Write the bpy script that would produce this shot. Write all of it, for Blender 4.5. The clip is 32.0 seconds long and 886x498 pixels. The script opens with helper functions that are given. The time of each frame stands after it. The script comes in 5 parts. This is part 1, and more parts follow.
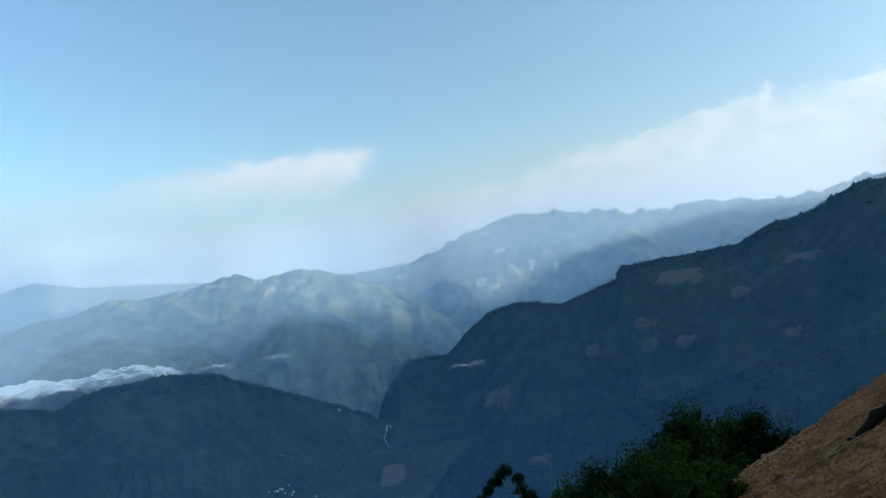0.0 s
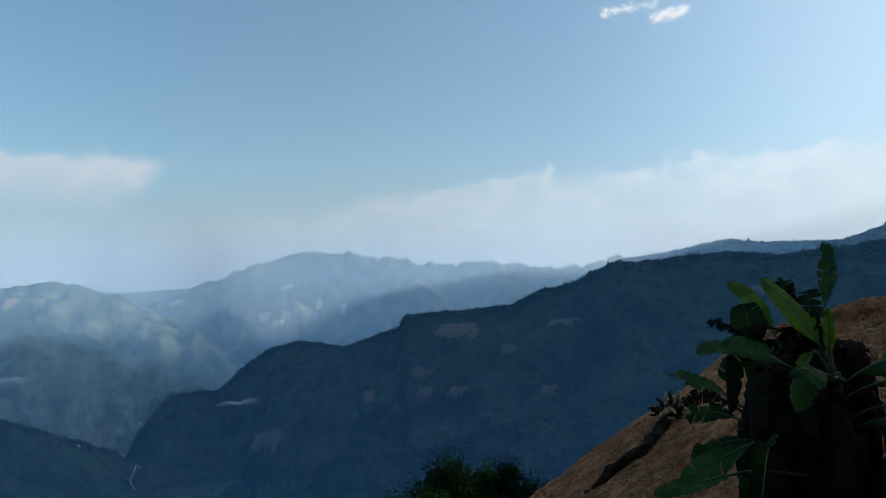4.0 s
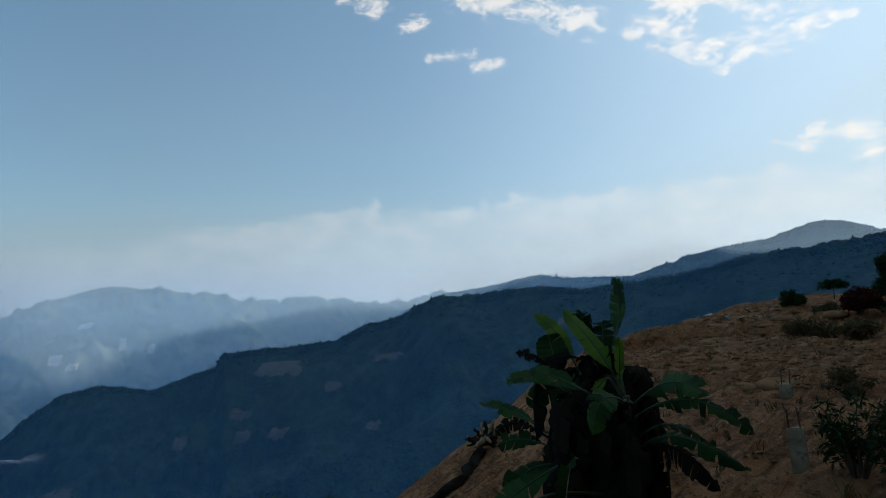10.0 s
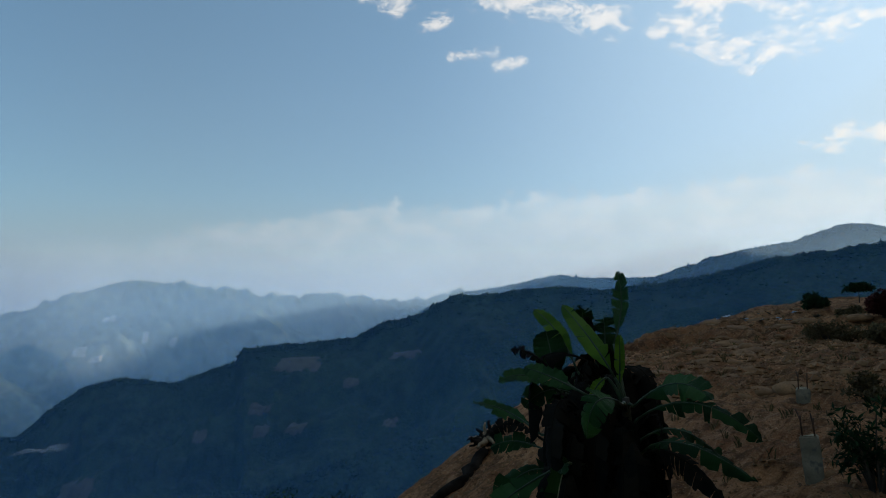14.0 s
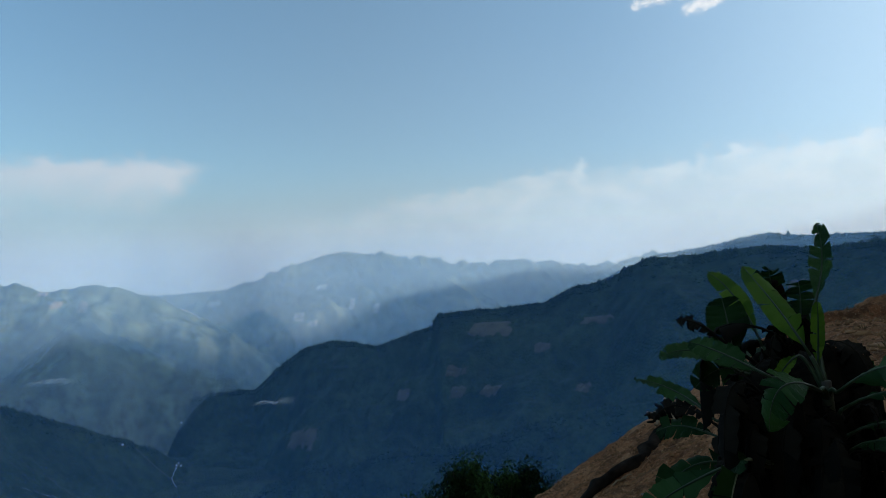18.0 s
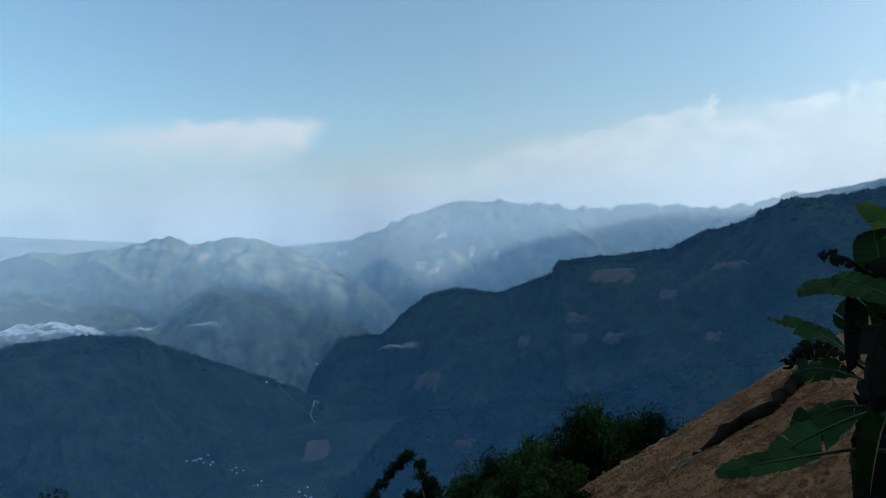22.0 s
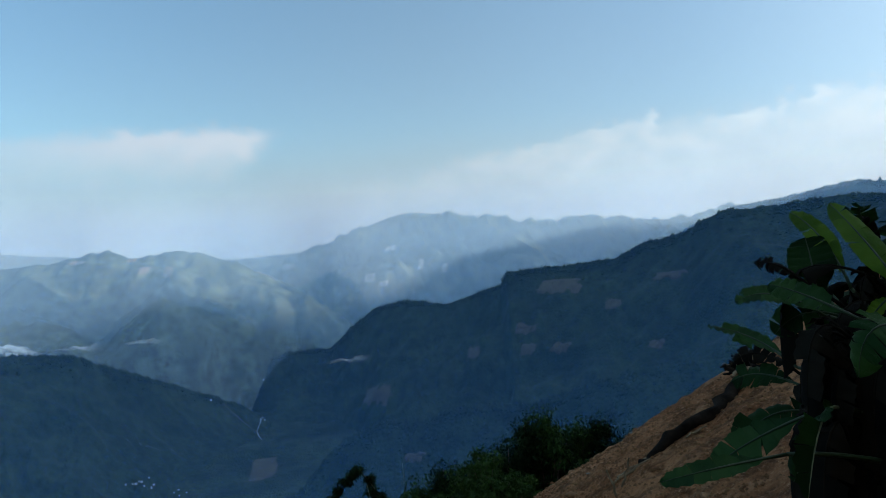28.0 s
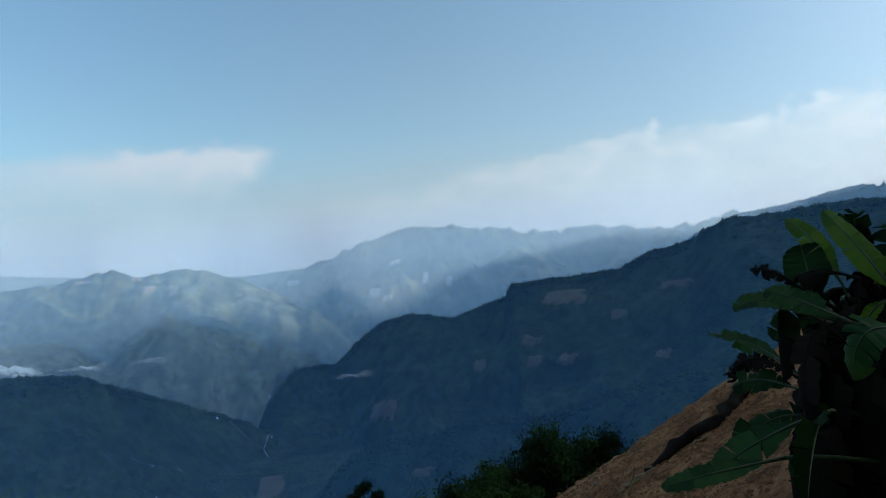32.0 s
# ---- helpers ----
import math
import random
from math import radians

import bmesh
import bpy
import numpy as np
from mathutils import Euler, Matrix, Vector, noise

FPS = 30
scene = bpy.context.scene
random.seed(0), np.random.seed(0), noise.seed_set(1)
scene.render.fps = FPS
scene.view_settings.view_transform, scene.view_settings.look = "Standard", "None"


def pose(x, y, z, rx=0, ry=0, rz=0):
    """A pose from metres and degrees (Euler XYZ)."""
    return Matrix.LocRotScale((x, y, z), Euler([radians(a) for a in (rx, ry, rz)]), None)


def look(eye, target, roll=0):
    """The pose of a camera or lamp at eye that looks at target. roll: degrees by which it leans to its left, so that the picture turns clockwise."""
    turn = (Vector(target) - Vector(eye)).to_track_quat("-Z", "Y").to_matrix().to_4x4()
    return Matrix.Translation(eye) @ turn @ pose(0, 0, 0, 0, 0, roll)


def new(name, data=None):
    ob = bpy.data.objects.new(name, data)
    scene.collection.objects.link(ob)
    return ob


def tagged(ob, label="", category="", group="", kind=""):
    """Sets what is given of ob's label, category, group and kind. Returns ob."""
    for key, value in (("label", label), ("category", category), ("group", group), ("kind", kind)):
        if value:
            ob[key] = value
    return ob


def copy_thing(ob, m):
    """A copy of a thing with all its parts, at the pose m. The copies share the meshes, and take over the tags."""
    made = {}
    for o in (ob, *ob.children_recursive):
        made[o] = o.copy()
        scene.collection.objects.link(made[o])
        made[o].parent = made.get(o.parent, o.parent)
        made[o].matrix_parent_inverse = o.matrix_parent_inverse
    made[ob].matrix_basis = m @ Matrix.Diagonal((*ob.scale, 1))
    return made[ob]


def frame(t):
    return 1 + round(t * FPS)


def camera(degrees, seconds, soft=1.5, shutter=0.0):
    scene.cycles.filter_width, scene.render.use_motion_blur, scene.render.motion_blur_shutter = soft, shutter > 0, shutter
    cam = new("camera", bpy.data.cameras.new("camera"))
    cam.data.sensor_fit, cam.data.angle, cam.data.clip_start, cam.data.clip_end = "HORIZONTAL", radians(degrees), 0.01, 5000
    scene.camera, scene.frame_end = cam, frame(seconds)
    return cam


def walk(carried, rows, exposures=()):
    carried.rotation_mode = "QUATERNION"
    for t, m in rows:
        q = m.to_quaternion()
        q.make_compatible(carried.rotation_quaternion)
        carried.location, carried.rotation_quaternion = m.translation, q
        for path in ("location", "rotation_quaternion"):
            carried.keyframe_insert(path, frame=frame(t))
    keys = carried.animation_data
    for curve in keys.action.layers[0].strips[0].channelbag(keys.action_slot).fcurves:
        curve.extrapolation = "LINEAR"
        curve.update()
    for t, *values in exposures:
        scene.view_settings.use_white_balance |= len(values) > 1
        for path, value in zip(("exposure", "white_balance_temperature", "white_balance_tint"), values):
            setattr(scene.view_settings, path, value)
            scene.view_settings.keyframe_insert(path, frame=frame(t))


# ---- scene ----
# metres, z up; the terrace under the camera is near z = 0, the valley floor near z = -600
cam = camera(68.6, 32.0, 1.0)
PATH = [
    (0, -0.107, -0.208, 1.655, 91.86, 7.96, -2.92),
    (0.5, -0.117, -0.222, 1.639, 92.05, 7.43, -3.07),
    (1, -0.106, -0.215, 1.657, 92.31, 6.02, -1.47),
    (1.5, -0.071, -0.203, 1.632, 92.61, 5.59, -0.40),
    (2, -0.067, -0.149, 1.619, 93.10, 5.11, -0.57),
    (2.5, -0.014, -0.094, 1.569, 93.23, 4.35, -3.78),
    (3, -0.006, -0.004, 1.600, 93.28, 1.83, -11.00),
    (3.5, -0.005, 0.009, 1.612, 93.13, 1.80, -18.21),
    (4, 0.009, 0.027, 1.608, 93.91, 1.78, -21.46),
    (4.5, 0.009, 0.042, 1.635, 94.56, 2.03, -26.03),
    (6.5, -0.156, -0.015, 1.624, 90.93, -3.45, -29.36),
    (7, -0.128, -0.005, 1.621, 94.60, -3.39, -35.40),
    (7.5, -0.157, 0.002, 1.611, 95.59, -2.02, -36.13),
    (8, -0.158, 0.010, 1.608, 97.85, -2.75, -37.28),
    (8.5, -0.076, 0.025, 1.596, 96.98, -1.40, -36.03),
    (9, 0.000, 0.000, 1.600, 95.92, -2.67, -36.25),
    (9.5, 0.105, 0.054, 1.610, 95.35, 1.20, -39.33),
    (10, 0.106, 0.048, 1.600, 96.40, 2.67, -36.73),
    (10.5, 0.136, 0.070, 1.576, 97.92, 1.73, -31.11),
    (11, 0.122, 0.006, 1.600, 97.11, 2.77, -32.23),
    (11.5, 0.298, 0.104, 1.588, 96.25, 0.90, -35.13),
    (12, 0.406, 0.109, 1.576, 95.91, 1.33, -36.72),
    (12.5, 0.376, 0.044, 1.578, 96.65, 0.99, -40.24),
    (13, 0.415, 0.110, 1.539, 98.95, -0.59, -37.12),
    (13.5, 0.442, 0.150, 1.552, 95.50, -0.52, -37.97),
    (14, 0.567, 0.187, 1.542, 96.33, 1.73, -35.10),
    (14.5, 0.604, 0.138, 1.542, 95.10, 1.05, -29.88),
    (16.5, 1.187, 0.526, 1.499, 93.05, 3.99, -26.45),
    (17, 1.312, 0.688, 1.482, 95.66, 2.64, -22.78),
    (17.5, 1.295, 0.634, 1.525, 94.07, 3.11, -23.81),
    (18, 1.294, 0.567, 1.548, 93.90, 2.45, -18.59),
    (18.5, 1.304, 0.584, 1.513, 93.34, -0.65, -3.90),
    (19, 1.313, 0.602, 1.477, 88.00, -0.00, 0.00),
    (19.5, 1.269, 0.709, 1.511, 86.44, 0.28, -0.22),
    (20, 1.373, 0.650, 1.455, 87.28, 0.45, -5.74),
    (20.5, 1.312, 0.557, 1.476, 90.26, 5.61, -7.83),
    (21, 1.346, 0.603, 1.450, 89.43, 3.97, -6.65),
    (21.5, 1.337, 0.601, 1.457, 88.62, 4.45, -7.18),
    (22, 1.337, 0.599, 1.457, 89.80, 3.19, -8.11),
    (22.5, 1.332, 0.593, 1.463, 90.01, 3.22, -8.62),
    (23, 1.339, 0.604, 1.460, 89.69, 3.22, -8.52),
    (23.5, 1.359, 0.632, 1.459, 90.55, 3.50, -10.15),
    (24, 1.347, 0.609, 1.458, 91.17, 3.36, -9.38),
    (24.5, 1.359, 0.627, 1.456, 90.40, 3.11, -8.49),
    (26.5, 1.371, 0.645, 1.444, 90.76, 4.72, -9.67),
    (27, 1.365, 0.634, 1.450, 90.45, 4.24, -10.32),
    (27.5, 1.397, 0.683, 1.439, 90.35, 4.11, -11.26),
    (28, 1.397, 0.695, 1.444, 90.60, 3.68, -12.61),
    (28.5, 1.378, 0.671, 1.447, 91.38, 2.63, -14.20),
    (29, 1.383, 0.673, 1.452, 91.30, 3.22, -14.14),
    (29.5, 1.396, 0.689, 1.454, 91.26, 3.68, -13.64),
    (30, 1.390, 0.688, 1.440, 91.83, 3.04, -13.23),
    (30.5, 1.353, 0.635, 1.446, 92.76, 3.19, -12.76),
    (31, 1.359, 0.638, 1.444, 93.16, 3.01, -12.70),
    (31.5, 1.387, 0.622, 1.455, 92.66, 3.73, -13.17),
    (32, 1.393, 0.578, 1.443, 91.79, 4.77, -12.23),
]
EXPOSURES = [(0, 1.05), (2.5, 1.0), (4, 0.68), (6.5, 0.62), (7, 0.50), (8, 0.33), (9, 0.40), (10, 0.47), (12, 0.30), (13, 0.12), (14, 0.44), (16.5, 0.58), (18, 0.68), (19, 1.02), (23, 0.82), (28, 0.85), (29, 0.82), (32, 0.78)]
walk(cam, [(t, pose(*p)) for t, *p in PATH], [(t, stops, 6950, 10) for t, stops in EXPOSURES])

# ---- world: low morning sun from the right, haze towards the horizon, a bank of cloud and high wisps ----
EYE_Z = 1.6
SUN_AZ, SUN_EL = 102.0, 6.6


class Nodes:
    """Short hand for node trees."""

    def __init__(self, tree):
        self.tree = tree
        tree.nodes.clear()

    def add(self, kind, **values):
        n = self.tree.nodes.new(kind)
        for key, value in values.items():
            if key == "inputs":
                for slot, v in value.items():
                    self.put(n, slot, v)
            else:
                setattr(n, key, value)
        return n

    def put(self, n, slot, v):
        if isinstance(v, bpy.types.NodeSocket):
            self.tree.links.new(v, n.inputs[slot])
        else:
            n.inputs[slot].default_value = v

    def math(self, op, a, b=0.0, c=0.0, clamp=False):
        n = self.add("ShaderNodeMath", operation=op, use_clamp=clamp)
        for i, v in enumerate((a, b, c)):
            self.put(n, i, v)
        return n.outputs[0]

    def ramp01(self, v, lo, hi):
        n = self.add("ShaderNodeMapRange", interpolation_type="SMOOTHSTEP")
        for slot, x in (("Value", v), ("From Min", lo), ("From Max", hi), ("To Min", 0.0), ("To Max", 1.0)):
            self.put(n, slot, x)
        return n.outputs[0]

    def mix(self, f, a, b, blend="MIX"):
        n = self.add("ShaderNodeMix", data_type="RGBA", blend_type=blend)
        self.put(n, 0, f), self.put(n, 6, a), self.put(n, 7, b)
        return n.outputs[2]

    def noise(self, vector, scale, detail=5.0, rough=0.55, dist=0.0):
        n = self.add("ShaderNodeTexNoise", inputs={"Scale": scale, "Detail": detail, "Roughness": rough, "Distortion": dist})
        if vector is not None:
            self.put(n, "Vector", vector)
        return n.outputs[0]


# the wisps: broken lines of (azimuth, elevation) and their half widths, in degrees
WISPS = [([(27.2, 30.6), (29.2, 28.1), (31.8, 27.1)], 1.4), ([(36.0, 30.8), (39.3, 28.0), (45.6, 26.4), (50.9, 24.6)], 1.9), ([(48.3, 30.4), (54.7, 27.2), (57.0, 25.3), (60.0, 23.9)], 1.7),
         ([(55.5, 23.6), (59.1, 21.6), (62.1, 19.7)], 1.7), ([(62.2, 20.0), (65.1, 20.3), (68.2, 21.1)], 1.7), ([(62.0, 24.0), (65.7, 22.4)], 0.9),
         ([(64.0, 27.8), (67.9, 26.3)], 0.9), ([(70.1, 26.8), (71.7, 24.1), (73.9, 24.3)], 1.9), ([(66.8, 23.8), (68.6, 23.0)], 0.9),
         ([(69.8, 21.1), (70.9, 21.1)], 0.6), ([(34.2, 25.4), (36.4, 25.9)], 0.8), ([(36.7, 22.8), (40.6, 23.0)], 0.6),
         ([(40.9, 21.7), (42.9, 22.1)], 0.7), ([(67.4, 12.9), (73.2, 12.8)], 1.1), ([(64.8, 12.8), (67.5, 12.0)], 0.5),
         ([(70.6, 10.9), (73.1, 11.2)], 0.8)]


def build_sky():
    world = bpy.data.worlds.new("sky")
    scene.world = world
    world.use_nodes = True
    k = Nodes(world.node_tree)
    sky = k.add("ShaderNodeTexSky", sky_type="NISHITA", sun_disc=False, sun_elevation=radians(SUN_EL), sun_rotation=radians(SUN_AZ),
                altitude=900.0, air_density=1.0, dust_density=0.25, ozone_density=1.6)
    way = k.add("ShaderNodeTexCoord").outputs["Generated"]
    sep = k.add("ShaderNodeSeparateXYZ", inputs={0: way})
    x, y, z = sep.outputs
    az = k.math("MULTIPLY", k.math("ARCTAN2", x, y), 57.296)
    el = k.math("MULTIPLY", k.math("ARCSINE", z), 57.296)
    flat = k.add("ShaderNodeCombineXYZ", inputs={0: az, 1: k.math("MULTIPLY", el, 2.2), 2: 0.0}).outputs[0]
    fine = k.add("ShaderNodeCombineXYZ", inputs={0: az, 1: k.math("MULTIPLY", el, 1.5), 2: 3.0}).outputs[0]
    tilt = k.add("ShaderNodeCombineXYZ", inputs={0: k.math("ADD", az, k.math("MULTIPLY", el, 1.1)), 1: k.math("SUBTRACT", k.math("MULTIPLY", el, 1.9), k.math("MULTIPLY", az, 0.25)), 2: 7.0}).outputs[0]
    big, small, wisp, puff = k.noise(flat, 0.11, 6, 0.6), k.noise(fine, 0.30, 8, 0.62, 0.3), k.noise(tilt, 0.34, 10, 0.66, 0.6), k.noise(fine, 0.75, 8, 0.6, 0.2)

    def most(items):
        out = items[0]
        for it in items[1:]:
            out = k.math("MAXIMUM", out, it)
        return out

    def streak(points, width):
        """Nearness to a broken line through points of the sky, 1 on it and 0 at that width."""
        out = None
        for (a0, e0), (a1, e1) in zip(points, points[1:]):
            da, de = a1 - a0, e1 - e0
            span = max(da * da + de * de, 1e-4)
            pa, pe = k.math("SUBTRACT", az, a0), k.math("SUBTRACT", el, e0)
            t = k.math("MULTIPLY", k.math("ADD", k.math("MULTIPLY", pa, da), k.math("MULTIPLY", pe, de)), 1.0 / span, clamp=True)
            qa, qe = k.math("SUBTRACT", pa, k.math("MULTIPLY", t, da)), k.math("MULTIPLY", k.math("SUBTRACT", pe, k.math("MULTIPLY", t, de)), 1.25)
            r = k.math("SQRT", k.math("ADD", k.math("MULTIPLY", qa, qa), k.math("MULTIPLY", qe, qe)))
            near = k.math("SUBTRACT", 1.0, k.math("DIVIDE", r, width))
            out = near if out is None else k.math("MAXIMUM", out, near)
        return out

    # the bank: a crisp lumpy top that sinks to the left, thinning downwards into the haze
    rise = k.ramp01(az, -2.0, 34.0)
    top = k.math("ADD", k.math("MULTIPLY", rise, 3.9), 6.7)
    lump = k.math("ADD", k.math("MULTIPLY", k.math("SUBTRACT", big, 0.5), 4.5), k.math("MULTIPLY", k.math("SUBTRACT", puff, 0.5), 3.6))
    below = k.math("ADD", k.math("SUBTRACT", top, el), lump)
    bank = k.math("MULTIPLY", k.ramp01(below, -0.05, 0.75), k.ramp01(below, 6.5, 0.3))
    bank = k.math("MULTIPLY", bank, k.ramp01(az, -4.0, 24.0))
    bank = k.math("MULTIPLY", bank, k.math("ADD", 0.45, k.ramp01(small, 0.36, 0.64)))
    # the flat-topped cloud with a blunt end and a faint tail
    jag = k.math("ADD", k.math("MULTIPLY", k.math("SUBTRACT", small, 0.5), 7.0), k.math("MULTIPLY", k.math("SUBTRACT", puff, 0.5), 5.0))
    roll = k.math("MULTIPLY", k.math("SUBTRACT", big, 0.5), 2.4)
    low = k.math("SUBTRACT", 11.0, el, clamp=False)
    edge = k.math("SUBTRACT", k.math("SUBTRACT", -0.6, k.math("MULTIPLY", k.math("MAXIMUM", low, 0.0), 1.0)), k.math("ADD", az, k.math("MULTIPLY", jag, 0.8)))
    lid = k.math("ADD", k.math("SUBTRACT", k.math("ADD", 12.0, k.math("MULTIPLY", k.ramp01(az, -9.0, -30.0), -1.8)), el), k.math("MULTIPLY", k.math("ADD", jag, roll), 0.4))
    wedge = k.math("MULTIPLY", k.ramp01(edge, -0.4, 3.0), k.ramp01(lid, -0.05, 1.3))
    wedge = k.math("MULTIPLY", wedge, k.math("MULTIPLY", k.ramp01(lid, 5.6, 0.9), k.math("ADD", 0.22, k.math("MULTIPLY", k.ramp01(az, -26.0, -11.0), 0.62))))
    # high broken wisps
    cover = most([streak(p, w * 1.45) for p, w in WISPS])
    body = k.math("ADD", k.math("MULTIPLY", cover, 0.80), k.math("ADD", k.math("MULTIPLY", k.math("SUBTRACT", wisp, 0.5), 3.4), k.math("MULTIPLY", k.math("SUBTRACT", puff, 0.5), 2.4)))
    puffs = k.math("MULTIPLY", k.ramp01(body, 0.12, 1.15), k.ramp01(cover, 0.0, 0.5))

    base = k.mix(1.0, sky.outputs[0], (SKY * 0.87, SKY * 1.06, SKY * 1.12, 1.0), "MULTIPLY")
    # pale haze that thickens to the horizon, brighter towards the sun
    sunward = k.ramp01(az, -30.0, 85.0)
    base = k.mix(k.math("ADD", 0.06, k.math("MULTIPLY", sunward, 0.50)), base, (0.24, 0.37, 0.52, 1))
    base = k.mix(k.math("MULTIPLY", k.ramp01(az, 30.0, 84.0), 0.72), base, (0.58, 0.76, 0.90, 1))
    haze_col = k.mix(sunward, (0.175, 0.215, 0.270, 1), (0.43, 0.44, 0.45, 1))
    veil = k.math("ADD", k.math("MULTIPLY", k.ramp01(el, 12.5, 1.0), 0.93), k.math("MULTIPLY", k.ramp01(el, 30.0, 8.0), 0.16), clamp=True)
    veil = k.math("MULTIPLY", veil, k.math("ADD", 0.82, k.math("MULTIPLY", big, 0.36)), clamp=True)
    col = k.mix(veil, base, haze_col)
    cloud_col = k.mix(sunward, (0.37, 0.41, 0.46, 1), (0.80, 0.79, 0.76, 1))
    col = k.mix(k.math("MULTIPLY", bank, 0.25, clamp=True), col, cloud_col)
    col = k.mix(k.math("MULTIPLY", wedge, 0.85, clamp=True), col, cloud_col)
    col = k.mix(k.math("MULTIPLY", puffs, 0.85, clamp=True), col, cloud_col)
    back = k.add("ShaderNodeBackground", inputs={0: col, 1: 1.0})
    k.put(k.add("ShaderNodeOutputWorld"), 0, back.outputs[0])


SKY = 0.15
build_sky()

sun = new("sun", bpy.data.lights.new("sun", "SUN"))
sun.data.energy, sun.data.angle, sun.data.color = 4.6, radians(2.0), (1.0, 0.90, 0.76)
_a, _e = radians(SUN_AZ), radians(SUN_EL)
sun.matrix_world = look((math.sin(_a) * math.cos(_e) * 100, math.cos(_a) * math.cos(_e) * 100, math.sin(_e) * 100), (0, 0, 0))


# ---- materials ----
def material(name, rough=0.9, metal=0.0, spec=0.3):
    m = bpy.data.materials.new(name)
    m.use_nodes = True
    k = Nodes(m.node_tree)
    bsdf = k.add("ShaderNodeBsdfPrincipled", inputs={"Roughness": rough, "Metallic": metal, "Specular IOR Level": spec})
    out = k.add("ShaderNodeOutputMaterial", inputs={0: bsdf.outputs[0]})
    return m, k, bsdf, out


def varied(name, low, high, scale, fine=8.0, rough=0.9, bump=0.3, bump_scale=None, third=None, spec=0.3, metal=0.0, space="Object"):
    """Two-scale colour variation with bump."""
    m, k, bsdf, _ = material(name, rough, metal, spec)
    if space == "Object":
        at = k.add("ShaderNodeTexCoord").outputs["Object"]
    else:
        at = k.add("ShaderNodeNewGeometry").outputs["Position"]
    a, b = k.noise(at, scale, 6, 0.6), k.noise(at, scale * fine, 6, 0.65)
    col = k.mix(k.ramp01(a, 0.32, 0.68), (*low, 1), (*high, 1))
    col = k.mix(k.math("MULTIPLY", k.ramp01(b, 0.35, 0.75), 0.6), col, (*[c * 0.55 for c in low], 1))
    if third:
        col = k.mix(k.ramp01(k.noise(at, scale * 2.3, 4, 0.5), 0.56, 0.68), col, (*third, 1))
    k.put(bsdf, "Base Color", col)
    h = k.noise(at, bump_scale or scale * fine, 8, 0.7)
    bp = k.add("ShaderNodeBump", inputs={"Strength": bump, "Distance": 0.5 / (bump_scale or scale * fine), "Height": h})
    k.put(bsdf, "Normal", bp.outputs[0])
    return m


def forest_material(name, low, high, cell, patchy):
    """Closed woodland seen from afar: crowns side by side, the shade in their gaps put into the colour, and patches of
    other growth.
    """
    m, k, bsdf, _ = material(name, 0.95, 0.0, 0.1)
    at = k.add("ShaderNodeNewGeometry").outputs["Position"]
    crowns = k.add("ShaderNodeTexVoronoi", inputs={"Vector": at, "Scale": 1.0 / cell, "Randomness": 1.0})
    tone = k.add("ShaderNodeSeparateColor", inputs={0: crowns.outputs["Color"]}).outputs[0]
    wide, mid = k.noise(at, 0.0045, 6, 0.6), k.noise(at, 0.03, 6, 0.65)
    col = k.mix(k.ramp01(wide, 0.36, 0.64), (*low, 1), (*high, 1))
    col = k.mix(k.math("MULTIPLY", tone, 0.22), col, (*[c * 1.7 for c in high], 1))
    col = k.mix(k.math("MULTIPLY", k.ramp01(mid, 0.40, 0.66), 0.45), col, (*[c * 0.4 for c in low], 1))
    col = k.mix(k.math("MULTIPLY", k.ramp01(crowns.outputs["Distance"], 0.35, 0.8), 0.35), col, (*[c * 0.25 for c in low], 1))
    col = k.mix(k.math("MULTIPLY", k.ramp01(k.noise(at, 0.011, 5, 0.6), 0.50, 0.64), patchy), col, (*[c * 1.9 for c in high], 1))
    k.put(bsdf, "Base Color", col)
    h = k.math("ADD", k.math("SUBTRACT", 1.0, crowns.outputs["Distance"]), k.math("MULTIPLY", mid, 1.5))
    k.put(bsdf, "Normal", k.add("ShaderNodeBump", inputs={"Strength": 0.4, "Distance": cell * 0.6, "Height": h}).outputs[0])
    return m


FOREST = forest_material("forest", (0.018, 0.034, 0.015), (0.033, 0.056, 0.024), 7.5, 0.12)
# far woods: base colour raised so that sunlit faces show through the haze
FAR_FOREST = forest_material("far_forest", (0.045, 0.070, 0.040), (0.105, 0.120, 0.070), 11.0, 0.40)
FIELD = varied("cleared_field", (0.066, 0.062, 0.036), (0.100, 0.090, 0.052), 0.02, 6.0, 0.95, 0.3, space="World")
FIELD_DRY = varied("dry_field", (0.16, 0.125, 0.085), (0.27, 0.22, 0.16), 0.02, 6.0, 0.95, 0.3, space="World")
PALE_ROCK = varied("quarried_rock", (0.24, 0.20, 0.165), (0.42, 0.37, 0.33), 0.05, 5.0, 0.9, 0.4, space="World")


